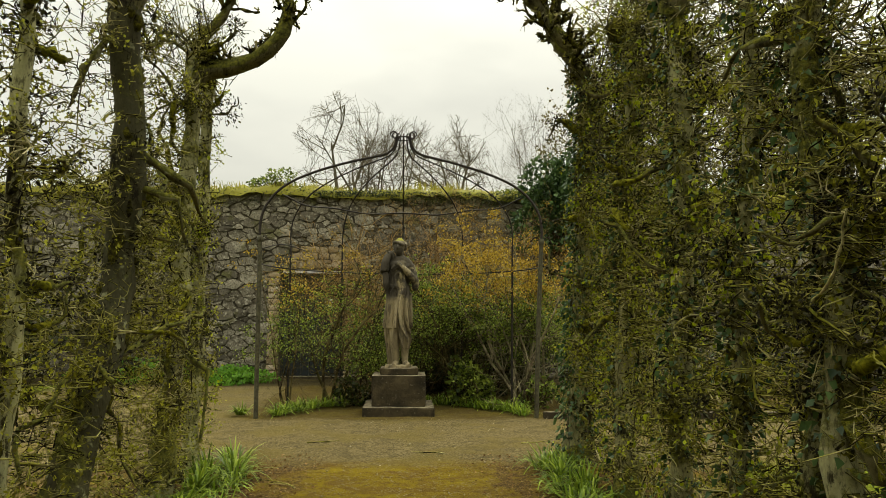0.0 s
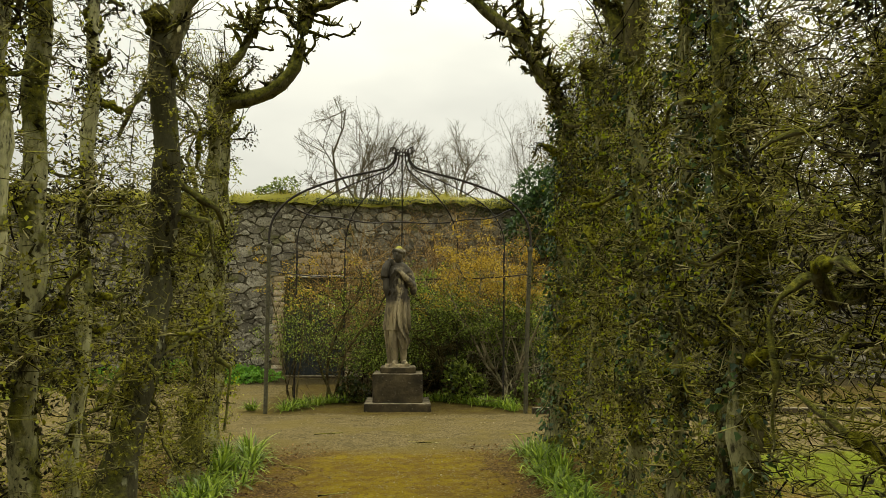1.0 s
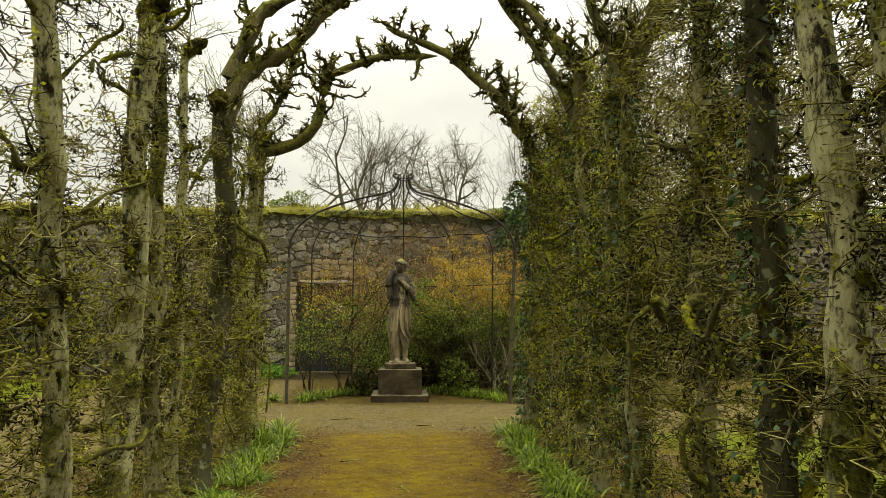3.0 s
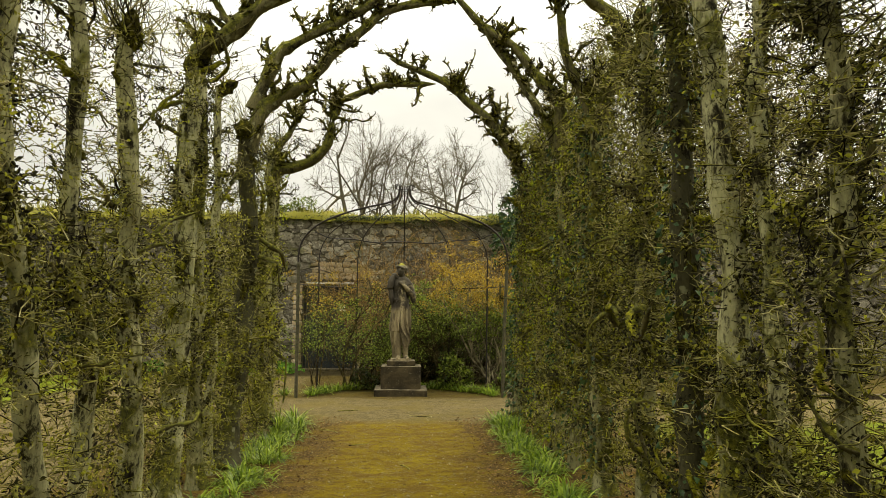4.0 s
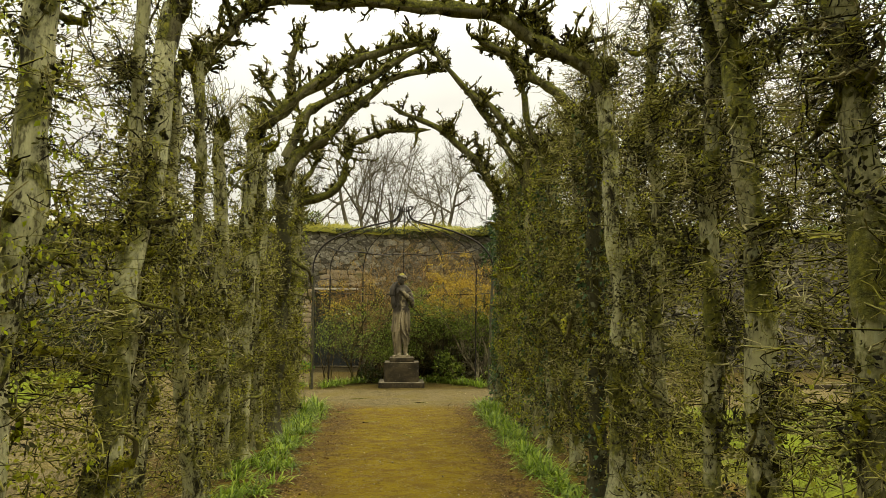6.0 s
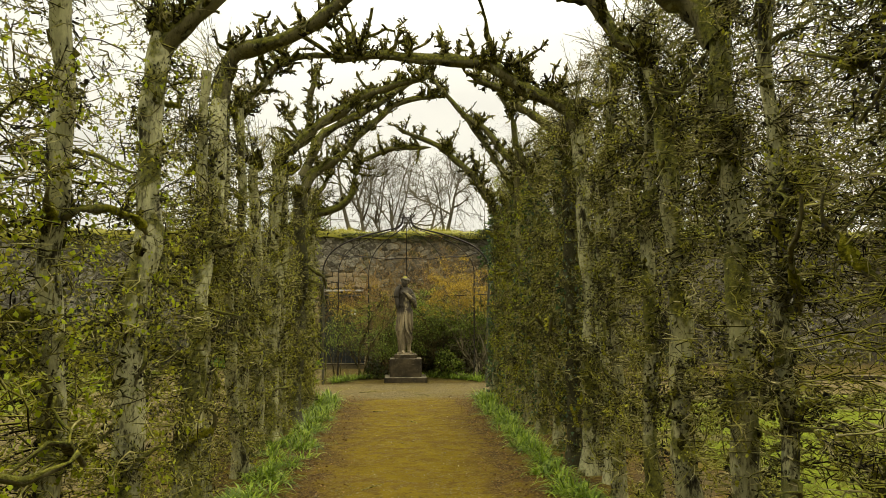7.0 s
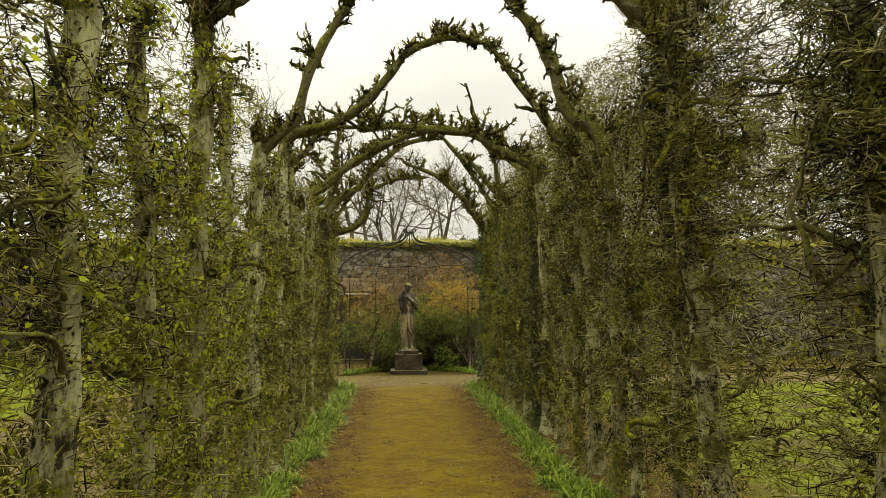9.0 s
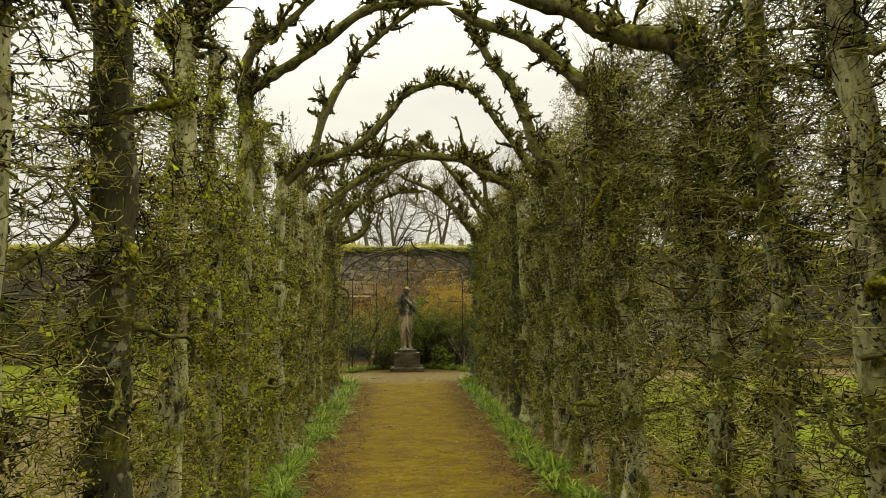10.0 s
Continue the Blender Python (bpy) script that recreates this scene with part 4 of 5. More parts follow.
    tree(R, [(0.03, -5.82, -0.05), (0.03, -5.88, 1.5), (0.03, -5.84, 2.2), (0.03, -5.68, 3.05)], 0.060, 140, mossy=True, ivy=60, head=30,
             arches=[(0.060, [(1.42, 3.07), (1.13, 3.12), (0.96, 3.16), (0.79, 3.25), (0.46, 3.36), (0.1, 3.5)], -5.6, -5.6)])
    tree(R, [(0.05, -6.45, -0.05), (0.05, -6.44, 1.5), (0.05, -6.38, 2.3), (0.05, -6.3, 3.1)], 0.056, 120, mossy=True, ivy=50)
    tree(R, [(0.05, -7.1, -0.05), (0.05, -7.1, 1.5), (0.05, -7.0, 3.2)], 0.07, 100, mossy=True, ivy=40)
    tree(R, [(0.0, -8.1, -0.05), (0.0, -8.1, 1.5), (0.0, -8.1, 3.2)], 0.075, 20)
    tree(R, [(0.0, -9.2, -0.05), (0.0, -9.2, 1.5), (0.0, -9.25, 3.2)], 0.07, 20)

    for side, path, r, leafy, leaf, more in plan:
        here = path[1][1]
        others = [p[1][1][1] for p in plan if p[0] == side and p[1] is not path]
        behind = min([here - o for o in others if o < here], default=0.8)
        ahead = min([o - here for o in others if o > here], default=0.35)
        hornbeam(side, path, r, (behind, ahead), leafy=leafy, leaf=leaf, **more)


build_tunnel()


# ---- rubble wall with a doorway ----
WALL_Y, WALL_TOP = 14.0, 3.65
DOOR_X0, DOOR_X1, DOOR_TOP = -2.42, -1.14, 2.06


def stone_shape(seed):
    """A dressed block of unit width and height, bulging towards -y."""
    g = np.random.default_rng(seed)
    n = 5
    a = np.linspace(-1, 1, n)
    X, Z = np.meshgrid(a, a)
    m = np.maximum(np.abs(X), np.abs(Z))
    x, z = X * 0.5 * (1 - 0.10 * Z**2 * np.abs(X)), Z * 0.5 * (1 - 0.10 * X**2 * np.abs(Z))
    x = np.where(m < 0.9, x * 1.7, x) + g.normal(size=x.shape) * 0.03
    z = np.where(m < 0.9, z * 1.7, z) + g.normal(size=z.shape) * 0.03
    y = np.where(m > 0.9, 0.2, -0.7) + g.normal(size=x.shape) * 0.15
    v = np.stack([x, y, z], -1).reshape(-1, 3)
    i, j = np.meshgrid(np.arange(n - 1), np.arange(n - 1), indexing="ij")
    q = (i * n + j).ravel()
    return v, np.stack([q, q + 1, q + n + 1, q + n], -1)


def rubble_cells(x0, x1, z0, z1, g):
    """Irregular stones that fill a stretch of wall: packed discs of many sizes, each grown to its bounds against the others."""
    pts, cell = [], {}
    squash = 1.8

    def near(x, z):
        i, j = int(x / 0.4), int(z / 0.4)
        return [p for a in (-1, 0, 1) for c in (-1, 0, 1) for p in cell.get((i + a, j + c), ())]

    area = (x1 - x0) * (z1 - z0)
    for size, tries in ((0.105, 8), (0.075, 45), (0.052, 120), (0.034, 260)):
        for _ in range(int(area * tries)):
            x, z = g.uniform(x0, x1) / squash, g.uniform(z0, z1)
            r = size * g.uniform(0.85, 1.15)
            if all((x - q[0]) ** 2 + (z - q[1]) ** 2 > ((r + q[2]) * 0.93) ** 2 for q in near(x, z)):
                pts.append((x, z, r))
                cell.setdefault((int(x / 0.4), int(z / 0.4)), []).append((x, z, r))
    out = []
    for x, z, r in pts:
        w = r * 3.0
        lo, hi = max(-w, z0 - z), min(w, z1 - z)
        poly = [(-w, lo), (w, lo), (w, hi), (-w, hi)]
        for qx, qz, qr in near(x, z):
            dx, dz = qx - x, qz - z
            d2 = dx * dx + dz * dz
            if d2 < 1e-9:
                continue
            lim = (d2 + r * r - qr * qr) / 2
            cut = []
            for k in range(len(poly)):
                a, c = poly[k], poly[(k + 1) % len(poly)]
                fa, fc = a[0] * dx + a[1] * dz - lim, c[0] * dx + c[1] * dz - lim
                if fa <= 0:
                    cut.append(a)
                if fa * fc < 0:
                    s = fa / (fa - fc)
                    cut.append((a[0] + (c[0] - a[0]) * s, a[1] + (c[1] - a[1]) * s))
            poly = cut
            if len(poly) < 3:
                break
        if len(poly) >= 3:
            out.append((x * squash, z, [(px * squash, pz) for px, pz in poly]))
    return out


def rubble_stone(poly, g):
    """A faced stone over an outline: sunk rim, rounded shoulder, uneven face."""
    q = [tuple(p) for p in poly][:12]
    while len(q) < 12:
        d = [math.dist(q[k], q[(k + 1) % len(q)]) for k in range(len(q))]
        k = d.index(max(d))
        a, b = q[k], q[(k + 1) % len(q)]
        q.insert(k + 1, ((a[0] + b[0]) / 2, (a[1] + b[1]) / 2))
    o = np.array(q)
    size = np.linalg.norm(o - np.roll(o, 1, 0), axis=1).sum() / 8
    o = o + g.normal(size=o.shape) * 0.10 * size
    c = o.mean(0)
    rim = c + (o - c) * (1 - 0.010 / max(size, 0.03))
    face = c + (o - c) * 0.87 + g.normal(size=o.shape) * 0.005
    out = g.uniform(0.0, 0.05)
    v = [(x, 0.045, z) for x, z in rim] + [(x, -out * g.uniform(0.6, 1.1), z) for x, z in face] + [(c[0], -out * g.uniform(0.8, 1.3), c[1])]
    f = [(k, (k + 1) % 12, 12 + (k + 1) % 12, 12 + k) for k in range(12)]
    f += [(24, 12 + k, 12 + k + 1, 12 + (k + 2) % 12) for k in range(0, 12, 2)]
    return np.array(v), np.array(f)


def stone_courses(x0, x1, z0, z1, g, hs=(0.10, 0.27), ws=(0.11, 0.46)):
    """Places and sizes of rubble stones that fill a stretch of wall: x, z, width, height, tilt."""
    out, z = [], z0
    while z < z1 - 0.03:
        h = min(g.uniform(*hs), z1 - z)
        x = x0 + g.uniform(0, 0.1)
        while x < x1:
            w = g.uniform(*ws)
            if g.random() < 0.42 and h > 0.15:
                f = g.uniform(0.35, 0.65)
                out.append((x + w / 2, z + h * f / 2, w, h * f, g.normal() * 0.05))
                out.append((x + w / 2, z + h * (1 + f) / 2, w, h * (1 - f), g.normal() * 0.05))
            else:
                out.append((x + w / 2 + g.normal() * 0.01, z + h / 2 + g.normal() * 0.012, w, h * g.uniform(0.9, 1.25), g.normal() * 0.09))
            x += w
        z += h
    return out


def north_wall():
    core = box(-30, DOOR_X0, WALL_Y + 0.02, WALL_Y + 0.6, -0.3, WALL_TOP)
    box(DOOR_X1, 30, WALL_Y + 0.02, WALL_Y + 0.6, -0.3, WALL_TOP, bm=core)
    box(DOOR_X0, DOOR_X1, WALL_Y + 0.02, WALL_Y + 0.6, DOOR_TOP, WALL_TOP, bm=core)
    wall = new("wall_north", bpy.data.meshes.new("wall_north"))
    core.to_mesh(wall.data)
    core.free()
    wall.data.materials.append(MORTAR)
    tagged(wall, "old grey rubble stone garden wall with lichen", "wall", kind="structure")
    g = np.random.default_rng(21)
    shapes = [stone_shape(s) for s in range(6)]
    sand = []
    for v, f in shapes:
        me = quad_mesh("sandstone", v, f)
        me.materials.append(SANDSTONE)
        sand.append(me)
    rest, count = [], 0
    for x, z, poly in rubble_cells(-11, 13, 0.02, WALL_TOP - 0.04, g):
        if DOOR_X0 - 0.22 < x < DOOR_X1 + 0.08 and z < DOOR_TOP + 0.05:
            continue
        if -2.25 < x < -0.85 and DOOR_TOP < z < 2.6:
            continue
        v, f = rubble_stone(poly, g)
        if -3.9 < x < -0.4 and count < 300:
            me = quad_mesh("stone", v, f, False)
            me.materials.append(STONE)
            o = new("stone", me)
            o.parent = wall
            o.location = (x, WALL_Y + 0.01, z)
            count += 1
        else:
            rest.append((v + np.array([x, WALL_Y + 0.01, z]), f))
    part("stones", quad_mesh("stones", *joined(*rest), False), STONE_REST, wall, kind="stuff")
    # pale sandstone jambs and the panel over the door
    z = 0.0
    while z < DOOR_TOP - 0.03:
        h = min(g.uniform(0.10, 0.17), DOOR_TOP - z)
        for x, w in ((DOOR_X0 - 0.12, g.uniform(0.21, 0.27)), (DOOR_X1 + 0.05, g.uniform(0.10, 0.14))):
            o = new("sandstone", sand[int(g.integers(6))])
            o.parent = wall
            o.matrix_basis = Matrix.LocRotScale((x, WALL_Y + 0.005, z + h / 2), None, (w, 0.035, h * 0.95))
        z += h
    for x, z, w, h, a in stone_courses(-2.28, -0.85, DOOR_TOP + 0.09, 2.6, g, (0.12, 0.2), (0.12, 0.24)):
        o = new("sandstone", sand[int(g.integers(6))])
        o.parent = wall
        o.matrix_basis = Matrix.LocRotScale((x, WALL_Y + 0.008, z), Euler((0, a, 0)), (w * 0.97, 0.03, h * 0.95))
    # turf on the wall head
    xs = np.arange(-28, 28.01, 0.14)
    ys = np.array([13.90, 13.93, 14.02, 14.25, 14.5, 14.64, 14.66])
    zs = np.array([-0.10, 0.0, 0.07, 0.11, 0.08, 0.0, -0.1])
    X, Y = np.meshgrid(xs, ys)
    Z = WALL_TOP + zs[:, None] + rng.normal(size=X.shape) * 0.025 + 0.04 * np.sin(X * 1.9) + 0.02
    n = len(xs)
    i, j = np.meshgrid(np.arange(len(ys) - 1), np.arange(n - 1), indexing="ij")
    k = (i * n + j).ravel()
    part("turf", (np.stack([X, Y + rng.normal(size=X.shape) * 0.02, Z], -1).reshape(-1, 3), np.stack([k, k + 1, k + n + 1, k + n], -1)), TURF, wall, "mossy turf capping")
    m = 8000
    C = np.stack([rng.uniform(-14, 16, m), rng.uniform(13.9, 14.6, m), np.full(m, WALL_TOP + 0.06)], -1)
    C[:, 2] += 0.04 * np.sin(C[:, 0] * 1.9)
    A = rng.normal(size=(m, 3)) * 0.4 + np.array([0, -0.1, 1])
    tall = rng.uniform(0.09, 0.26, m) * (1 + 0.35 * np.sin(C[:, 0] * 2.7) + 0.2 * np.sin(C[:, 0] * 7))
    up = blades(C, A, tall, np.full(m, 0.007), 0.35)
    m = 9000
    x = np.concatenate([rng.uniform(-11, 13, 4500), rng.uniform(-1.8, 4.0, 4500)])
    deep = 0.10 + 0.10 * np.sin(x * 1.3) + 0.07 * np.sin(x * 4.1 + 1)
    C = np.stack([x, rng.uniform(13.84, 13.95, m), WALL_TOP + 0.04 - rng.random(m) ** 1.4 * (deep.clip(0.02, 1) + 0.08)], -1)
    down = small_leaves(C, rng.normal(size=(m, 3)) * 0.6 + np.array([0, -0.5, -0.5]), rng.uniform(0.02, 0.06, m), 0.4)
    part("grass", up, TURF, wall, "yellow-green grass along the wall head", "stuff")
    part("hanging_growth", down, LEAF_DARK, wall, "withered growth hanging over the wall", "stuff")


north_wall()


def garden_door():
    d = thing("door_1", (DOOR_X0, WALL_Y + 0.3, 0), "dark painted plank door under a pale lintel", "door", kind="structure")
    w = DOOR_X1 - DOOR_X0
    for i in range(7):
        a = 0.06 + i * (w - 0.12) / 7
        part("plank", box(a + 0.003, a + (w - 0.12) / 7 - 0.003, 0.0, 0.035, 0.02, DOOR_TOP - 0.1, 0.004), DOOR_PAINT, d)
    for a, b in ((0.003, 0.06), (w - 0.06, w - 0.003)):
        part("frame", box(a, b, -0.03, 0.06, 0, DOOR_TOP - 0.05, 0.004), DOOR_PAINT, d)
    part("frame", box(0.003, w - 0.003, -0.03, 0.06, DOOR_TOP - 0.10, DOOR_TOP - 0.004, 0.004), DOOR_PAINT, d)
    part("lintel", box(0.06, w - 0.02, -0.33, -0.27, DOOR_TOP - 0.02, DOOR_TOP + 0.03, 0.006), LINTEL, d, "narrow pale lintel")
    part("notice", box(0.86, 1.0, -0.012, -0.004, 1.38, 1.55), NOTICE, d, "small white notice")
    part("backing", box(0.01, w - 0.01, 0.045, 0.07, 0.0, DOOR_TOP - 0.004), DARK_HOLLOW, d)
    part("threshold", box(0.0, w, -0.3, 0.1, -0.1, 0.02, 0.01), PLINTH, d)


garden_door()


# ---- iron pavilion (half dome) ----
PAV = np.array([0.0, 8.48, 0.0])
PAV_R = 1.70


def iron_pavilion():
    ob = thing("iron_pavilion", PAV, "rusted wrought-iron half-dome arbour with scrolled crown", "arbour")

    def bar(name, pts, r, mat=IRON, parent=ob, label="", n=40, sides=8):
        p = curve_through(pts, n)
        return part(name, tubes(p[None], np.full((1, n), r), sides), mat, parent, label)

    profile = [(PAV_R, 2.10), (1.705, 2.26), (1.66, 2.47), (1.52, 2.67), (1.31, 2.82), (1.0, 2.95), (0.67, 3.05), (0.4, 3.115), (0.20, 3.17), (0.105, 3.27), (0.08, 3.40)]
    for k in range(7):
        a = math.pi * k / 6
        ca, sa = math.cos(a), math.sin(a)
        front = k in (0, 6)
        r = 0.016 if front else 0.009
        foot = -0.1
        post = bar("post", [(PAV_R * ca * (0.955 if k == 0 else 0.99), PAV_R * sa, foot), (PAV_R * ca * (0.975 if k == 0 else 0.995), PAV_R * sa, 1.1), (PAV_R * ca, PAV_R * sa, 2.13)], 0.027 if front else 0.014, IRON_POST if front else IRON, ob, "lichened post" if front else "", 12)
        if front:
            c = np.array([(PAV_R * ca, PAV_R * sa, z) for z in (2.06, 2.08, 2.12, 2.14)])
            part("collar", tubes(c[None], np.array([[0.028, 0.038, 0.038, 0.028]]), 10), IRON_POST, post)
        rib = bar("rib", [(q * ca, q * sa, z) for q, z in profile], r)
        # scroll at the crown
        s = [(0.08, 3.40)]
        for t in np.linspace(0, 1.6 * math.pi, 9):
            rr = 0.046 * (1 - 0.09 * t)
            s.append((0.08 + 0.046 - rr * math.cos(t), 3.41 + rr * math.sin(t)))
        bar("scroll", [(q * ca, q * sa, z) for q, z in s], 0.008, IRON, rib)
    half = [math.pi * t / 24 for t in range(25)]
    bar("hoop", [(1.45 * math.cos(t), 1.45 * math.sin(t), 2.64 + 0.015 * math.sin(9 * t)) for t in half], 0.010, n=80)
    bar("hoop", [(1.69 * math.cos(t), 1.69 * math.sin(t), 1.80) for t in half], 0.008, n=80)
    ring = [math.pi * 2 * t / 20 for t in range(21)]
    for z in (3.36,):
        bar("crown_ring", [(0.10 * math.cos(t), 0.10 * math.sin(t), z) for t in ring], 0.010, n=60)
    bar("brace", [(-PAV_R, 0.02, 1.98), (-PAV_R + 0.25, 0.16, 2.05), (-PAV_R + 0.5, 0.55, 2.0)], 0.006)
    bar("hook", [(PAV_R, 0.0, 2.1), (PAV_R - 0.07, -0.02, 2.16), (PAV_R - 0.14, 0.0, 2.1)], 0.007)
    bar("hook", [(PAV_R, 0.0, 2.1), (PAV_R + 0.07, -0.02, 2.16), (PAV_R + 0.13, 0.0, 2.08)], 0.007)


iron_pavilion()


# ---- statue on its plinth ----
def plinth():
    ob = thing("statue_plinth", (-0.02, 9.03, 0), "dark weathered stone plinth with a stepped base", "plinth")
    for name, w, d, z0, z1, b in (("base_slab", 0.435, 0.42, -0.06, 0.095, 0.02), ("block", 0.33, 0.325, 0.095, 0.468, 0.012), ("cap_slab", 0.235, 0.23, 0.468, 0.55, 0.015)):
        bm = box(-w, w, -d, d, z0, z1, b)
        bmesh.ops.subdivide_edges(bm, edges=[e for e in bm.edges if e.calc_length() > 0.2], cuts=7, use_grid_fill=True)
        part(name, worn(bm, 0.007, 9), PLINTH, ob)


plinth()


def loft(rings, n=96):
    """A closed skin over rings (cx, cy, z, rx, ry, fold depth, folds, phase)."""
    vs = []
    a = np.arange(n) / n * 2 * np.pi
    for cx, cy, z, rx, ry, fd, k, ph in rings:
        q = k * a + ph
        w = 1 + 4.2 * fd * (1 - 2 * np.abs(np.sin(q / 2 + 0.4 * np.sin(a * 2))) ** 0.7 + 0.4 * np.cos((k * 2 - 1) * a + 2 * ph + 0.7))
        vs.append(np.stack([cx + rx * w * np.cos(a), cy + ry * w * np.sin(a), np.full(n, z)], -1))
    v = np.concatenate([[[*rings[0][:3]]] * n, *vs, [[*rings[-1][:3]]] * n])
    m = len(rings) + 2
    i, j = np.meshgrid(np.arange(m - 1), np.arange(n), indexing="ij")
    k = (j + 1) % n
    return v, np.stack([i * n + j, i * n + k, (i + 1) * n + k, (i + 1) * n + j], -1).reshape(-1, 4)


def smooth_rings(keys, n):
    return [tuple(r) for r in curve_through(np.array(keys, float), n)]


def stone_figure():
    """Draped classical standing figure, as one plain mesh."""
    bits = []

    def rod(pts, radii, sides=14, n=14):
        p = curve_through(pts, n)
        r = np.interp(np.linspace(0, 1, n), np.linspace(0, 1, len(radii)), radii)
        e = np.concatenate([p[:1], p, p[-1:]])
        bits.append(tubes(e[None] + 0.0005 * rng.normal(size=e.shape), np.concatenate([[0.002], r, [0.002]])[None], sides))

    # torso, from the hips to the neck
    bits.append(loft(smooth_rings([(0.0, 0, 0.82, 0.165, 0.125, 0.045, 9, 0.3), (0.0, 0, 0.95, 0.170, 0.130, 0.04, 9, 0.6), (-0.01, 0, 1.06, 0.148, 0.115, 0.035, 8, 1.2),
                                  (0.0, 0, 1.18, 0.150, 0.115, 0.03, 8, 1.6), (0.01, -0.01, 1.28, 0.165, 0.12, 0.02, 7, 2.0), (0.01, 0, 1.36, 0.165, 0.10, 0.01, 6, 2.2), (0.012, 0, 1.40, 0.08, 0.07, 0, 6, 2.2)], 26)))
    # short tunic skirt
    bits.append(loft(smooth_rings([(-0.055, -0.005, 0.50, 0.125, 0.125, 0.11, 9, 0.2), (-0.05, 0, 0.58, 0.132, 0.125, 0.09, 9, 0.35), (-0.04, 0, 0.72, 0.145, 0.13, 0.06, 9, 0.55), (-0.02, 0, 0.90, 0.145, 0.125, 0.04, 9, 0.8)], 18)))
    # cloak falling down the far side and front to the knee
    bits.append(loft(smooth_rings([(0.115, -0.03, 0.24, 0.035, 0.06, 0.14, 6, 0.4), (0.10, -0.035, 0.36, 0.070, 0.09, 0.13, 6, 0.8), (0.085, -0.045, 0.55, 0.095, 0.11, 0.11, 7, 1.1), (0.075, -0.055, 0.80, 0.10, 0.10, 0.09, 7, 1.5),
                                  (0.06, -0.075, 1.02, 0.085, 0.075, 0.08, 6, 1.9), (0.03, -0.095, 1.22, 0.045, 0.045, 0.07, 5, 2.2), (0.01, -0.11, 1.33, 0.02, 0.025, 0, 5, 2.4)], 30)))
    # cloak behind, reaching the feet on one side
    bits.append(loft(smooth_rings([(-0.085, 0.06, 0.0, 0.05, 0.06, 0.10, 6, 0.4), (-0.10, 0.06, 0.2, 0.055, 0.06, 0.10, 6, 0.8), (-0.12, 0.05, 0.42, 0.065, 0.065, 0.08, 6, 1.0), (-0.12, 0.05, 0.6, 0.07, 0.07, 0.05, 6, 1.2)], 14)))
    # legs and feet
    rod([(-0.055, 0.0, 0.6), (-0.05, -0.03, 0.40), (-0.035, -0.01, 0.22), (-0.02, 0.0, 0.05)], [0.085, 0.068, 0.060, 0.043])
    rod([(-0.02, 0.02, 0.045), (-0.035, -0.06, 0.04), (-0.055, -0.14, 0.025)], [0.045, 0.042, 0.028])
    rod([(0.075, 0.0, 0.6), (0.09, -0.04, 0.40), (0.095, 0.0, 0.22), (0.10, 0.02, 0.05)], [0.08, 0.068, 0.058, 0.043])
    rod([(0.10, 0.03, 0.045), (0.125, -0.05, 0.04), (0.15, -0.12, 0.025)], [0.045, 0.042, 0.028])
    # shoulders, arms
    rod([(-0.15, 0.0, 1.33), (-0.05, -0.01, 1.385), (0.07, -0.01, 1.385), (0.16, 0.0, 1.31)], [0.055, 0.065, 0.065, 0.062])
    rod([(0.165, 0.0, 1.32), (0.205, -0.02, 1.21), (0.225, -0.06, 1.12)], [0.062, 0.056, 0.052])
    rod([(0.225, -0.06, 1.12), (0.13, -0.14, 1.22), (0.02, -0.16, 1.315)], [0.055, 0.045, 0.032])
    rod([(0.02, -0.16, 1.315), (-0.03, -0.155, 1.335), (-0.055, -0.145, 1.325)], [0.036, 0.034, 0.02])
    rod([(0.225, -0.04, 1.14), (0.235, -0.03, 1.05), (0.225, -0.02, 0.99)], [0.06, 0.052, 0.02])
    rod([(-0.155, 0.0, 1.32), (-0.20, -0.05, 1.27), (-0.205, -0.10, 1.24)], [0.06, 0.06, 0.056])
    rod([(-0.205, -0.10, 1.24), (-0.19, -0.10, 1.36), (-0.15, -0.07, 1.45)], [0.056, 0.055, 0.045])
    rod([(-0.15, -0.07, 1.46), (-0.11, -0.055, 1.47), (-0.07, -0.05, 1.42)], [0.042, 0.038, 0.03])
    rod([(-0.19, -0.08, 1.22), (-0.175, -0.09, 1.08), (-0.17, -0.08, 0.98)], [0.045, 0.05, 0.02])
    # sash round the waist
    bits.append(loft([(-0.01, 0, 1.02, 0.158, 0.125, 0.03, 8, 1.0), (-0.01, 0, 1.045, 0.165, 0.132, 0.03, 8, 1.0), (-0.01, 0, 1.07, 0.158, 0.125, 0.03, 8, 1.0)]))
    # neck and head, hair gathered behind
    rod([(0.01, 0.0, 1.38), (0.012, -0.005, 1.44), (0.005, -0.015, 1.50)], [0.062, 0.05, 0.05])
    bits.append(loft(smooth_rings([(-0.005, -0.035, 1.455, 0.030, 0.038, 0, 4, 0), (-0.005, -0.028, 1.50, 0.062, 0.075, 0, 4, 0), (0.0, -0.018, 1.57, 0.078, 0.095, 0, 4, 0), (0.006, -0.01, 1.63, 0.076, 0.092, 0.01, 9, 0), (0.01, 0.0, 1.685, 0.03, 0.04, 0, 4, 0)], 18)))
    rod([(-0.018, -0.108, 1.585), (-0.02, -0.125, 1.555), (-0.018, -0.11, 1.535)], [0.012, 0.017, 0.012], 8, 7)
    rod([(0.05, 0.05, 1.60), (0.075, 0.085, 1.57), (0.08, 0.09, 1.53)], [0.05, 0.045, 0.02])
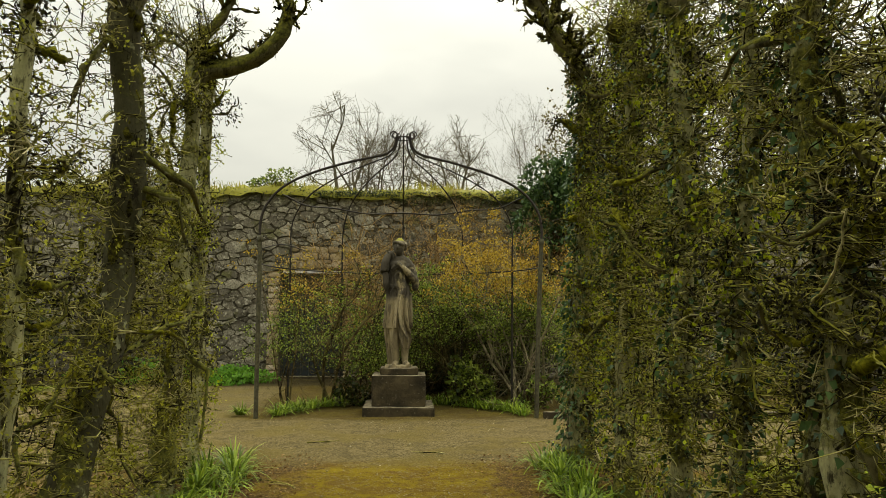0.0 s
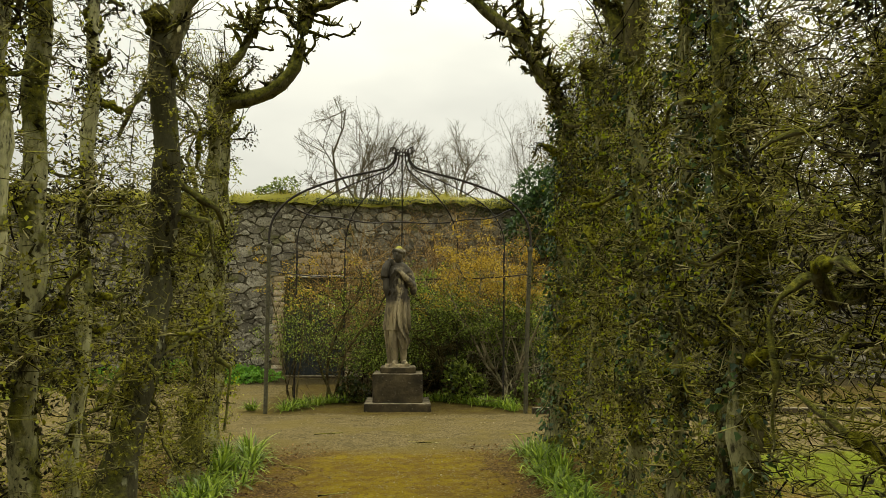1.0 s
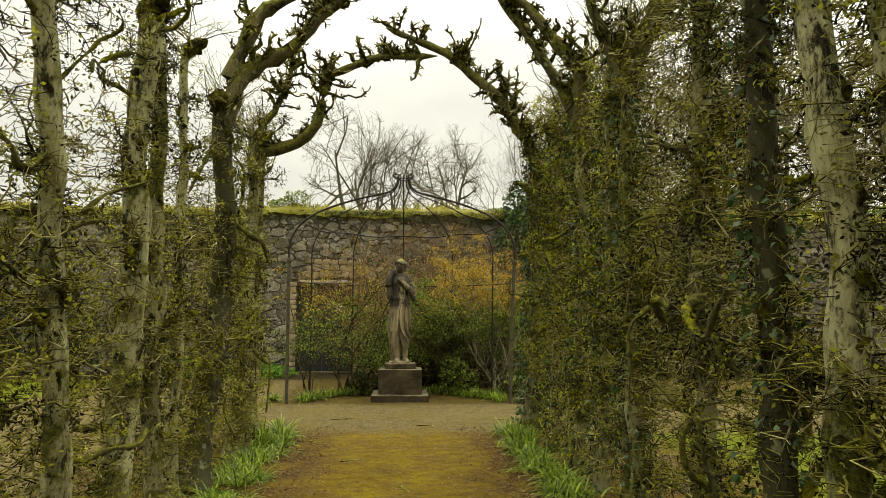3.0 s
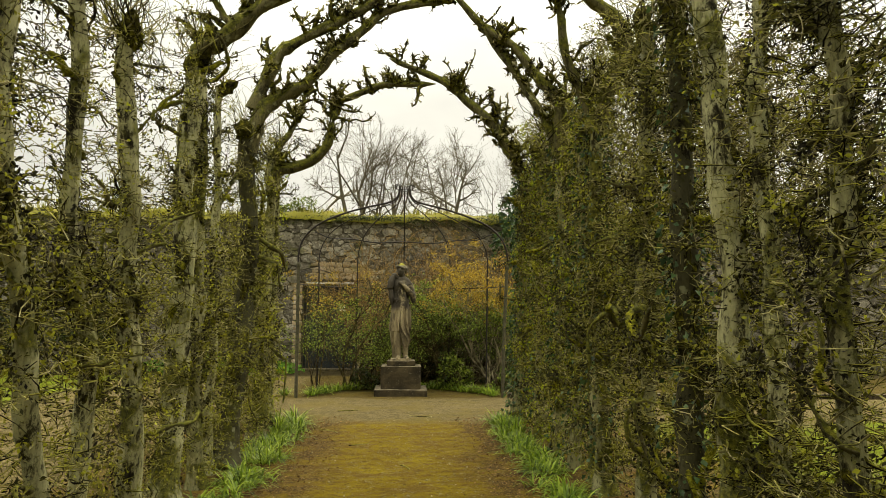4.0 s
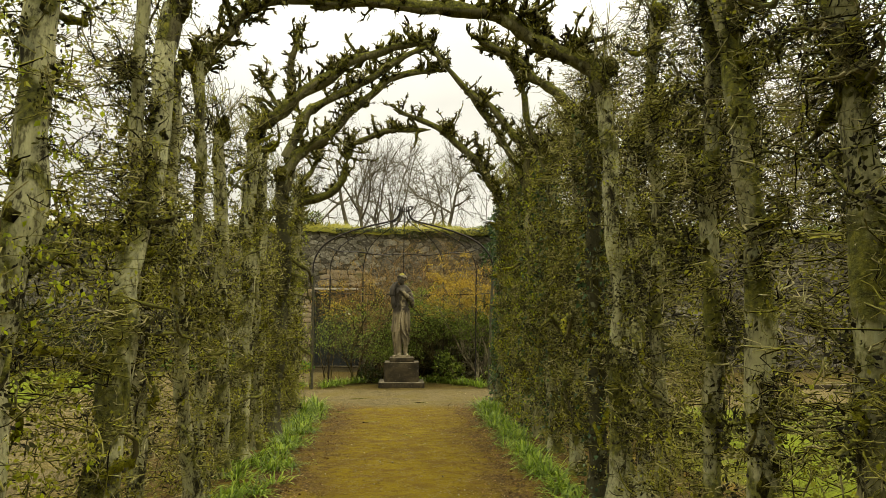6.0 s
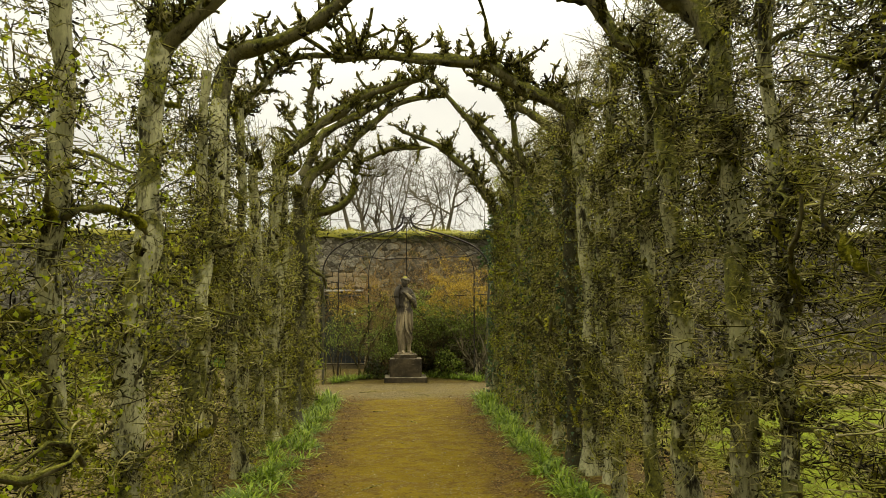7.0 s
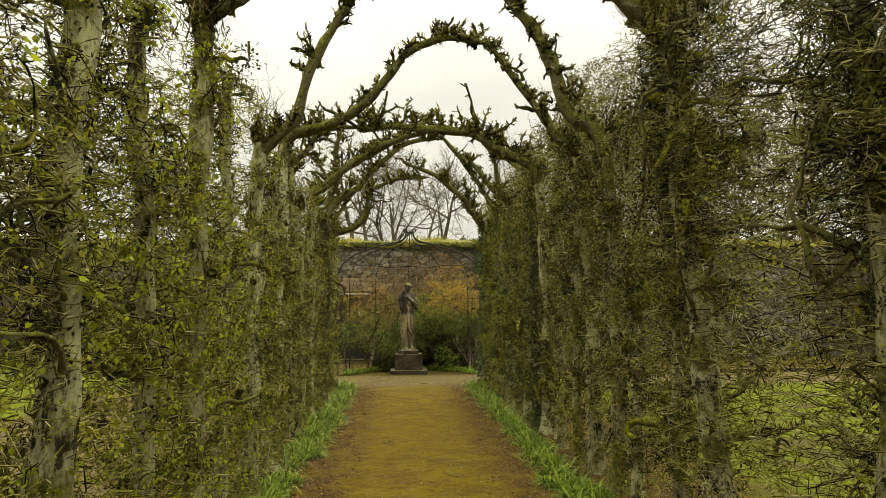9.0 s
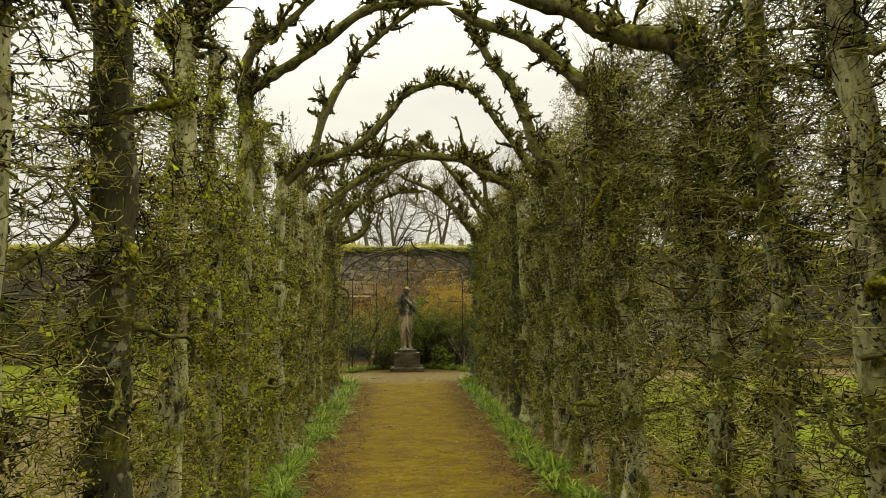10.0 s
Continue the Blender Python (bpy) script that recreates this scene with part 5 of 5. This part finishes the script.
    hair = [(0.012 + 0.082 * math.cos(t), -0.005 + 0.098 * math.sin(t), 1.605 + 0.02 * math.sin(2 * t)) for t in np.linspace(-0.5, 2 * math.pi - 0.9, 12)]
    rod(hair, [0.022, 0.028, 0.024, 0.028, 0.022], 8, 40)
    # low base that the feet stand on
    bits.append(loft([(0.0, 0, -0.01, 0.19, 0.17, 0.02, 5, 0), (0.0, 0, 0.03, 0.185, 0.165, 0.02, 5, 0)]))
    v, f = joined(*bits)
    me = quad_mesh("garden_statue", v, f)
    me.materials.append(STATUE)
    ob = new("garden_statue", me)
    ob.location = (-0.04, 9.0, 0.552)
    ob.scale = (0.90, 0.95, 0.97)
    m = ob.modifiers.new("fuse", "REMESH")
    m.mode, m.voxel_size, m.use_smooth_shade = "VOXEL", 0.006, True
    s = ob.modifiers.new("wear", "SMOOTH")
    s.factor, s.iterations = 0.4, 1
    tagged(ob, "weathered draped stone statue with a mossy head", "statue")


stone_figure()


# ---- shrubs and plants ----
def shrub(name, at, rx, ry, h, label, leaf_mat, n_leaf, size, stems=7, low=0.1, bark=TWIG_SHRUB, thick=0.014, spread=0.5, tip_mat=None, fine=260, gold=0.25):
    """Many-stemmed shrub: stems, forked branches, leaves towards the outside."""
    global rng
    rng = np.random.default_rng(int(abs(at[0]) * 100 + at[1] * 10 + h * 7))
    ob = thing(name, at, label, "shrub")
    S = rng.normal(size=(stems, 3)) * np.array([0.06, 0.06, 0])
    S[:, 2] = -0.05
    D = np.stack([rng.normal(size=stems) * spread * rx / max(rx, ry), rng.normal(size=stems) * spread * ry / max(rx, ry), np.ones(stems)], -1)
    P = grow(S, D, h * rng.uniform(0.6, 0.9, stems), 9, 0.14, (0, 0, 0.02))
    P[..., 1] = np.maximum(P[..., 1], -0.5)
    a = tubes(P, taper(thick * rng.uniform(0.7, 1.3, stems), 9, 0.4), 6, 0.06)
    n_leaf, fine, size = int(n_leaf * 3.4), int(fine * 1.1), size * 0.80
    n2 = stems * 12
    S, T = along(P, n2, 0.2, 0.98)
    D = T * 0.5 + rng.normal(size=(n2, 3)) * np.array([0.8 * rx, 0.8 * ry, 0.4 * h / 2]) / max(rx, ry)
    P2 = grow(S, D, h * rng.uniform(0.18, 0.38, n2), 7, 0.2, (0, 0, 0.05))
    P2[..., 1] = np.maximum(P2[..., 1], -0.55)
    b = tubes(P2, taper(thick * 0.38 * rng.uniform(0.6, 1.2, n2), 7, 0.4), 4)
    S, T = along(P2, fine, 0.2, 1.0)
    P3 = grow(S, T * 0.5 + rng.normal(size=(fine, 3)) * 0.7, h * rng.uniform(0.06, 0.17, fine), 4, 0.5, (0, 0, 0.03))
    P3[..., 1] = np.maximum(P3[..., 1], -0.58)
    c = tubes(P3, taper(max(0.0020, thick * 0.2) * rng.uniform(0.6, 1.3, fine), 4, 0.6), 3)
    part("branchwork", joined(a, b, c), bark, ob, kind="stuff")
    if n_leaf:
        m = n_leaf // 18
        w3 = np.argsort(P3[:, -1, 2])[len(P3) // 5:]
        S, T = along(P3[w3], m, 0.3, 1.0)
        S, T = np.repeat(S, 18, 0), np.repeat(T, 18, 0)
        C = S + rng.normal(size=S.shape) * np.array([0.055, 0.055, 0.032])
        ok = C[:, 2] > low * rng.uniform(0.8, 1.15, len(C))
        C, T = C[ok], T[ok]
        A = T * 0.5 + rng.normal(size=(len(C), 3)) * 0.7 + np.array([0, 0, 0.15])
        hi = C[:, 2] + 0.16 * rng.normal(size=len(C)) > np.quantile(C[:, 2], 1 - gold)
        sz = size * rng.uniform(0.6, 1.4, len(C))
        if tip_mat:
            part("leaves", small_leaves(C[~hi], A[~hi], sz[~hi]), leaf_mat, ob, kind="stuff")
            part("leaves", small_leaves(C[hi], A[hi], sz[hi]), tip_mat, ob, "golden new leaves", "stuff")
        else:
            part("leaves", small_leaves(C, A, sz), leaf_mat, ob, kind="stuff")
    return ob


def leaf_bank(name, at, rx, ry, rz, label, mat, n, size, lumps=7):
    """Dense evergreen: leaves over a heap of uneven lumps with a dark twiggy core."""
    ob = thing(name, at, label, "shrub")
    cs = rng.normal(size=(lumps, 3)) * np.array([rx, ry, rz]) * 0.45
    cs[:, 2] += rz * 0.9
    rs = rng.uniform(0.45, 0.75, lumps)
    m = rng.integers(0, lumps, n)
    d = unit(rng.normal(size=(n, 3)))
    q = rng.uniform(0.7, 1.06, n)[:, None]
    C = cs[m] + d * q * rs[m][:, None] * np.array([rx, ry, rz]) * 0.8
    ok = C[:, 2] > 0.02
    C, d = C[ok], d[ok]
    part("leaves", small_leaves(C, d * 0.5 + rng.normal(size=C.shape) * 0.5 + np.array([0, 0, -0.25]), size * rng.uniform(0.6, 1.4, len(C)), 0.75), mat, ob, kind="stuff")
    k = 60
    S = np.stack([rng.normal(size=k) * rx * 0.25, rng.normal(size=k) * ry * 0.25, np.full(k, -0.05)], -1)
    E = cs[rng.integers(0, lumps, k)] + rng.normal(size=(k, 3)) * np.array([rx, ry, rz]) * 0.25
    P = S[:, None] + (E - S)[:, None] * np.linspace(0, 1, 7)[None, :, None] + rng.normal(size=(k, 7, 3)) * 0.03
    part("branchwork", tubes(P, taper(rng.uniform(0.006, 0.016, k), 7, 0.3), 4), TWIG_SHRUB, ob, kind="stuff")
    return ob


shrub("azalea_shrub", (-0.98, 9.75, 0), 0.75, 0.5, 2.6, "open yellow-green azalea with golden tips", LEAF_SHRUB, 1200, 0.036, 6, 0.35, thick=0.018, spread=0.42, tip_mat=LEAF_GOLD, fine=320, gold=0.16)
shrub("azalea_shrub", (-0.52, 9.85, 0), 0.45, 0.4, 1.9, "leafy green azalea beside the statue", LEAF_SHRUB, 2200, 0.038, 7, 0.08, thick=0.013, spread=0.5, fine=380)
shrub("azalea_shrub", (-1.42, 9.35, 0), 0.35, 0.3, 2.3, "small azalea by the arbour post", LEAF_SHRUB, 900, 0.034, 4, 0.3, thick=0.010, spread=0.35, tip_mat=LEAF_GOLD, fine=240, gold=0.2)
shrub("azalea_shrub", (1.6, 9.6, 0), 0.7, 0.5, 2.75, "tall azalea with pale bare stems and golden top", LEAF_SHRUB, 6600, 0.038, 8, 1.0, bark=TWIG_PALE, thick=0.020, spread=0.38, tip_mat=LEAF_GOLD, fine=380, gold=0.4)
shrub("azalea_shrub", (0.82, 9.95, 0), 0.6, 0.5, 2.25, "broad yellow-green azalea behind the statue", LEAF_SHRUB, 4400, 0.040, 8, 1.0, thick=0.016, spread=0.5, fine=460)
shrub("azalea_shrub", (1.95, 9.9, 0), 0.55, 0.5, 2.7, "golden-leaved azalea by the arbour post", LEAF_SHRUB, 4200, 0.038, 6, 0.4, bark=TWIG_PALE, thick=0.016, spread=0.4, tip_mat=LEAF_GOLD, fine=320, gold=0.4)
shrub("climbing_shrub", (0.85, 12.4, 0), 1.6, 0.4, 3.7, "bare russet climbing shrub against the wall", LEAF_GOLD, 500, 0.03, 26, 0.9, TWIG_RUSSET, 0.014, 0.5, fine=4200)
shrub("climbing_shrub", (-0.5, 13.3, 0), 1.0, 0.25, 3.6, "bare brown climber on the wall", LEAF_GOLD, 0, 0.03, 14, 0.9, TWIG_RUSSET, 0.018, 0.45, fine=800)
# twiggy undergrowth, its near-black leaves painting the shade between the shrubs
shrub("bare_shrub", (0.35, 11.0, 0), 0.9, 0.6, 1.7, "dark twiggy undergrowth behind the statue, leaves blackened as shade", LEAF_DARK, 1400, 0.04, 18, 0.3, TWIG_SHRUB, 0.013, 0.5, fine=900)
shrub("bare_shrub", (1.35, 10.9, 0), 0.9, 0.6, 1.9, "dark twiggy undergrowth with a few leaves blackened as shade", LEAF_DARK, 1500, 0.045, 18, 0.2, TWIG_SHRUB, 0.014, 0.5, fine=900)
# leaf banks added only to fill the shaded hollow with near-black
leaf_bank("hollow_shade_leaves", (0.55, 11.8, 0), 1.0, 0.5, 0.85, "near-black leaf bank added as the shaded hollow below the climber", LEAF_DARK, 4200, 0.055)
leaf_bank("hollow_shade_leaves", (0.2, 11.2, 0), 0.7, 0.4, 0.75, "near-black leaf bank added as the shaded hollow behind the statue", LEAF_DARK, 3000, 0.05)
leaf_bank("hollow_shade_leaves", (1.2, 11.1, 0), 0.8, 0.4, 0.85, "near-black leaf bank added as the shaded hollow behind the azaleas", LEAF_DARK, 3400, 0.05)
leaf_bank("hollow_shade_leaves", (1.9, 11.6, 0), 0.9, 0.5, 0.8, "near-black leaf bank added as the shaded hollow beside the arbour", LEAF_DARK, 3600, 0.055)
leaf_bank("fern_clump", (0.95, 9.65, 0), 0.35, 0.3, 0.38, "low green ferns and leaves", LEAF_SHRUB, 1100, 0.06, 5)
leaf_bank("fern_clump", (1.75, 9.35, 0), 0.3, 0.25, 0.22, "low green leaves at the arbour post", LEAF_SHRUB, 600, 0.05, 5)
leaf_bank("fern_clump", (-0.55, 9.75, 0), 0.3, 0.25, 0.22, "low dark green leaves beside the plinth", LEAF_DARK, 600, 0.05, 5)
leaf_bank("ivy_bush", (3.0, 13.45, 2.5), 0.80, 0.4, 0.98, "dark glossy ivy bush crowning the wall", LEAF_IVY, 10000, 0.085, 14)
leaf_bank("ivy_bush", (4.1, 13.5, 2.35), 0.80, 0.4, 0.95, "dark glossy ivy bush on the wall", LEAF_IVY, 6000, 0.085, 10)
leaf_bank("ivy_bush", (4.6, 13.5, 2.0), 1.0, 0.45, 0.9, "dark glossy ivy bush on the wall", LEAF_IVY, 7000, 0.075, 10)
leaf_bank("wall_top_shrub", (-2.5, 14.2, WALL_TOP), 0.62, 0.3, 0.25, "small green shrub rooted on the wall head", LEAF_SHRUB, 1500, 0.05, 6)
leaf_bank("wall_top_shrub", (2.1, 14.25, WALL_TOP), 0.4, 0.25, 0.12, "low growth on the wall head", LEAF_SHRUB, 700, 0.04, 5)
for x in (6.3, 8.1, 9.9, 12.0):
    leaf_bank("wall_top_shrub", (x, 14.2, WALL_TOP - 0.25), 0.95, 0.35, 0.3, "yellow-green growth along the wall head", LEAF_SHRUB, 1500, 0.05, 8)
leaf_bank("bed_plants", (-3.1, 12.9, 0), 0.65, 0.55, 0.14, "fresh green leafy plants below the wall", BED, 2600, 0.06, 16)
leaf_bank("bed_plants", (-4.6, 13.0, 0), 0.9, 0.55, 0.16, "fresh green leafy plants below the wall", BED, 3000, 0.06, 16)
for x, h in ((-7.0, 0.75), (-8.8, 0.9), (-10.6, 0.8), (-12.5, 1.0)):
    leaf_bank("evergreen_shrub", (x, 12.9, 0), 1.0, 0.6, h, "dark evergreen shrub before the garden wall", LEAF_DARK, 2400, 0.07, 9)
for x, h in ((4.2, 0.5), (6.4, 0.6)):
    leaf_bank("evergreen_shrub", (x, 12.6, 0), 0.8, 0.5, h, "low dark shrub before the garden wall", LEAF_DARK, 1500, 0.06, 8)


def strap_clump(at, n, size, label="clump of glossy green bluebell leaves"):
    ob = thing("bluebell_clump", at, label, "plant", "bluebell clumps")
    a = rng.uniform(0, 2 * np.pi, n)
    C = np.stack([np.cos(a), np.sin(a), np.zeros(n)], -1) * rng.uniform(0, 0.08, n)[:, None] * size / 0.28
    A = np.stack([np.cos(a) * 0.6, np.sin(a) * 0.6, np.ones(n)], -1) + rng.normal(size=(n, 3)) * 0.25
    part("leaves", blades(C, A, size * rng.uniform(0.7, 1.25, n), np.full(n, 0.0075), 0.62, 6), BLADE, ob)


for k in range(13):
    a = math.pi * (0.04 + 0.38 * k / 12)
    strap_clump((PAV[0] - 1.45 * math.cos(a) - 0.03, PAV[1] + 1.35 * math.sin(a) + 0.1 * math.sin(9 * k), 0), 50, 0.26)
    strap_clump((PAV[0] + 1.5 * math.cos(a), PAV[1] + 1.30 * math.sin(a) + 0.1 * math.sin(7 * k), 0), 50, 0.27)
for x, y, s in ((-1.28, 5.75, 0.34), (-1.42, 5.45, 0.34), (-1.18, 5.3, 0.3), (-1.35, 5.0, 0.33), (1.15, 5.6, 0.3), (1.22, 5.3, 0.33), (1.3, 4.95, 0.33), (1.35, 5.75, 0.26), (2.35, 9.0, 0.28), (-1.9, 8.7, 0.24)):
    strap_clump((x, y, 0), 75, s)


def leaf_strip(side, y0, y1, n, label):
    """Bluebell leaves in a band along the foot of a row."""
    ob = thing("bluebell_band", (1.22 * side, (y0 + y1) / 2, 0), label, "plants", kind="stuff")
    knots = np.stack([rng.normal(size=n // 50) * (0.07 if side > 0 else 0.11), rng.uniform(y0, y1, n // 50) - (y0 + y1) / 2], -1)
    m = rng.integers(0, len(knots), n)
    off = rng.normal(size=(n, 2)) * 0.045
    C = np.concatenate([knots[m] + off, np.zeros((n, 1))], -1)
    A = rng.normal(size=(n, 3)) * 0.4 + np.concatenate([unit(off) * 0.75, np.full((n, 1), 0.8)], -1)
    part("leaves", blades(C, A, rng.uniform(0.10, 0.30, n), rng.uniform(0.005, 0.009, n), 0.7, 5), BLADE, ob, kind="stuff")


leaf_strip(-1, -8.5, 5.2, 6400, "band of arching green bluebell leaves beside the path")
leaf_strip(1, -8.5, 5.2, 7400, "band of arching green bluebell leaves beside the path")


def leaf_litter():
    ob = thing("leaf_litter", (0, 0, 0), "brown fallen leaves and grit along the path", "leaf litter", kind="stuff")
    n = 7500
    x = np.where(rng.random(n) < 0.5, -1, 1) * np.clip(rng.normal(0.98, 0.2, n), 0.1, 1.9)
    C = np.stack([x, rng.uniform(-9, 6.2, n), rng.uniform(0.0, 0.012, n)], -1)
    A = rng.normal(size=(n, 3)) * np.array([1, 1, 0.15])
    part("leaves", leaves(C, A, rng.uniform(0.010, 0.032, n), 0.1, 0.6), LITTER, ob, kind="stuff")
    k = 500
    C = np.stack([rng.uniform(-2.6, 2.6, k), rng.uniform(5.3, 8.4, k), np.zeros(k)], -1)
    C[:250, :2] = np.stack([rng.uniform(-0.9, 0.9, 250), rng.uniform(-8, 5.5, 250)], -1)
    D = rng.normal(size=(k, 3)) * np.array([1, 1, 0.1])
    P = grow(C, D, rng.uniform(0.008, 0.022, k), 4, 0.1)
    part("pebbles", tubes(P, rng.uniform(0.003, 0.007, k)[:, None] * np.array([0.3, 1, 1, 0.3])[None], 6), PEBBLE, ob, kind="stuff")


leaf_litter()


def fallen_twig(x, y, turn, length):
    ob = thing("fallen_twig", (x, y, 0.004), "thin dead twig lying on the ground", "twig")
    P = grow([(0, 0, 0)], [(math.cos(turn), math.sin(turn), 0)], [length], 9, 0.12)
    P[..., 2] = np.abs(P[..., 2]) * 0.2
    S, T = along(P, 3, 0.3, 0.9)
    B = grow(S, T + rng.normal(size=(3, 3)) * np.array([0.7, 0.7, 0.02]), np.full(3, length * 0.3), 9, 0.1)
    B[..., 2] = np.abs(B[..., 2]) * 0.2
    part("stick", tubes(np.concatenate([P, B]), taper(np.array([0.006, 0.003, 0.003, 0.003]), 9, 0.4), 5), TWIG, ob)


for x, y, a, l in ((-0.85, 6.75, 0.1, 0.3), (1.15, 6.7, 0.0, 0.42), (0.4, 6.2, 2.9, 0.3), (-0.7, 5.0, 2.2, 0.3), (-0.5, 4.2, 0.4, 0.2), (0.1, 3.1, 2.0, 0.2), (0.3, -2.0, 2.3, 0.25), (-0.4, -0.3, 1.0, 0.2)):
    fallen_twig(x, y, a, l)


def kerb():
    ob = thing("kerb", (1.7, 8.45, 0), "low worn stone kerb along the gravel", "kerb", kind="structure")
    x = 0.0
    for i in range(14):
        w = 0.75 + 0.3 * ((i * 37) % 10) / 10
        bm = worn(box(x + 0.01, x + w - 0.01, -0.05, 0.06, -0.08, 0.07, 0.012), 0.006, 7)
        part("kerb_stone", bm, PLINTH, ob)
        x += w


kerb()


# ---- house chimney far beyond the wall ----
def chimney():
    ob = thing("chimney", (5.8, 60, 0), "small brick chimney of a house beyond the wall", "chimney")
    part("stack", box(-0.24, 0.24, -0.24, 0.24, -0.2, 8.65, 0.02), SANDSTONE, ob)
    part("cap", box(-0.29, 0.29, -0.29, 0.29, 8.65, 8.75, 0.02), PLINTH, ob)
    part("pot", tubes([[(0, 0, 8.75), (0, 0, 8.85), (0, 0, 8.97)]], [[0.14, 0.11, 0.12]], 10), SANDSTONE, ob)


chimney()


# ---- bare trees beyond the wall ----
def bare_tree(at, h, spread, stems, seed, label, fork=0.25, thick=0.2, lean=0.0, mat=BARK_FAR, counts=(8, 6, 5, 3), buds=0):
    global rng
    g = rng = np.random.default_rng(seed)
    ob = thing("bare_tree", at, label, "tree", "bare trees beyond the wall")
    S = g.normal(size=(stems, 3)) * 0.25
    S[:, 2] = -0.3
    a = np.arange(stems) / stems * 2 * np.pi + g.uniform(0, 6)
    D = np.stack([np.cos(a) * spread + lean, np.sin(a) * spread, np.ones(stems)], -1)
    P = grow(S, D, h * g.uniform(0.72, 0.86, stems), 14, 0.06, (0, 0, 0.03))
    bits = [tubes(P, taper(thick * g.uniform(0.75, 1.1, stems), 14, 0.15), 9)]
    lens, rads = (0.36, 0.22, 0.13, 0.085), (0.27, 0.11, 0.05, 0.028)
    wide = h * (0.17 + spread * 0.45)

    def in_crown(q):
        """Shortens branches that would leave a rounded crown."""
        c = np.array([lean * h * 0.6, 0, h * 0.66])
        d = np.linalg.norm((q - c) / np.array([wide, wide, h * 0.345]), axis=-1)
        s = np.where(d[:, -1] > 1, (1.03 - d[:, 0]) / np.maximum(d[:, -1] - d[:, 0], 0.05), 1).clip(0.12, 1)
        return q[:, :1] + (q - q[:, :1]) * (s * g.uniform(0.75, 1.1, len(s)))[:, None, None]

    P = in_crown(P)
    bits = [tubes(P, taper(thick * g.uniform(0.75, 1.1, stems), 14, 0.15), 9)]
    cur, lo = P, fork
    for c, l, r in zip(counts, lens, rads):
        n = len(cur) * c
        S, T = along(cur, n, lo, 1.0)
        D = T * 0.75 + g.normal(size=(n, 3)) * 0.55 + np.array([0, 0, 0.05])
        m = 6 if c > 5 else 4
        cur = in_crown(grow(S, D, h * l * g.uniform(0.6, 1.2, n), m, 0.11, (0, 0, 0.03)))
        bits.append(tubes(cur, taper(np.full(n, thick * r) * g.uniform(0.7, 1.2, n), m, 0.35), 4 if c > 6 else 3))
        lo = 0.35
    part("trunk", bits[0], mat, ob)
    part("crown", joined(*bits[1:]), mat, ob, kind="stuff")
    if buds:
        S, T = along(cur, buds, 0.0, 1.0)
        part("bud_haze", small_leaves(S + g.normal(size=S.shape) * 0.12, g.normal(size=S.shape), g.uniform(0.05, 0.14, buds), 0.8), WOODS, ob, "swelling olive-brown buds", "stuff")


bare_tree((-3.5, 45, 0), 15.8, 0.13, 2, 3, "bare spreading winter tree beyond the wall", 0.62, 0.34, -0.05, counts=(6, 5, 5, 4))
bare_tree((-0.1, 46, 0), 14.6, 0.16, 2, 5, "bare twin-stemmed winter tree beyond the wall", 0.62, 0.36, -0.02, counts=(6, 5, 5, 4))
bare_tree((1.3, 45, 0), 14.4, 0.15, 2, 8, "bare leaning winter tree beyond the wall", 0.62, 0.38, 0.13, counts=(6, 5, 5, 4))
bare_tree((-1.6, 52, 0), 13.6, 0.08, 1, 11, "bare slender tree beyond the wall", 0.5, 0.10, counts=(6, 4, 3, 2))
bare_tree((7.2, 45, 0), 16.2, 0.05, 3, 14, "bare slim pale tree beyond the wall", 0.4, 0.09, counts=(8, 5, 3, 2))
bare_tree((9.6, 46, 0), 16.0, 0.05, 3, 17, "bare slim pale tree beyond the wall", 0.4, 0.09, counts=(8, 5, 3, 2))
for i, (x, y, h) in enumerate(((8.2, 20, 11), (10.5, 23, 13), (12.5, 19, 11), (15.0, 25, 15), (17.0, 20, 12), (20.0, 26, 15), (23, 21, 13), (11.8, 31, 16), (17.5, 32, 16), (26, 27, 15), (6.6, 24, 10), (14, 36, 17))):
    bare_tree((x, y, 0), h, 0.12, 2, 40 + i, "bare woodland tree beyond the garden wall", 0.22, 0.17, counts=(8, 5, 3, 2), buds=9000)
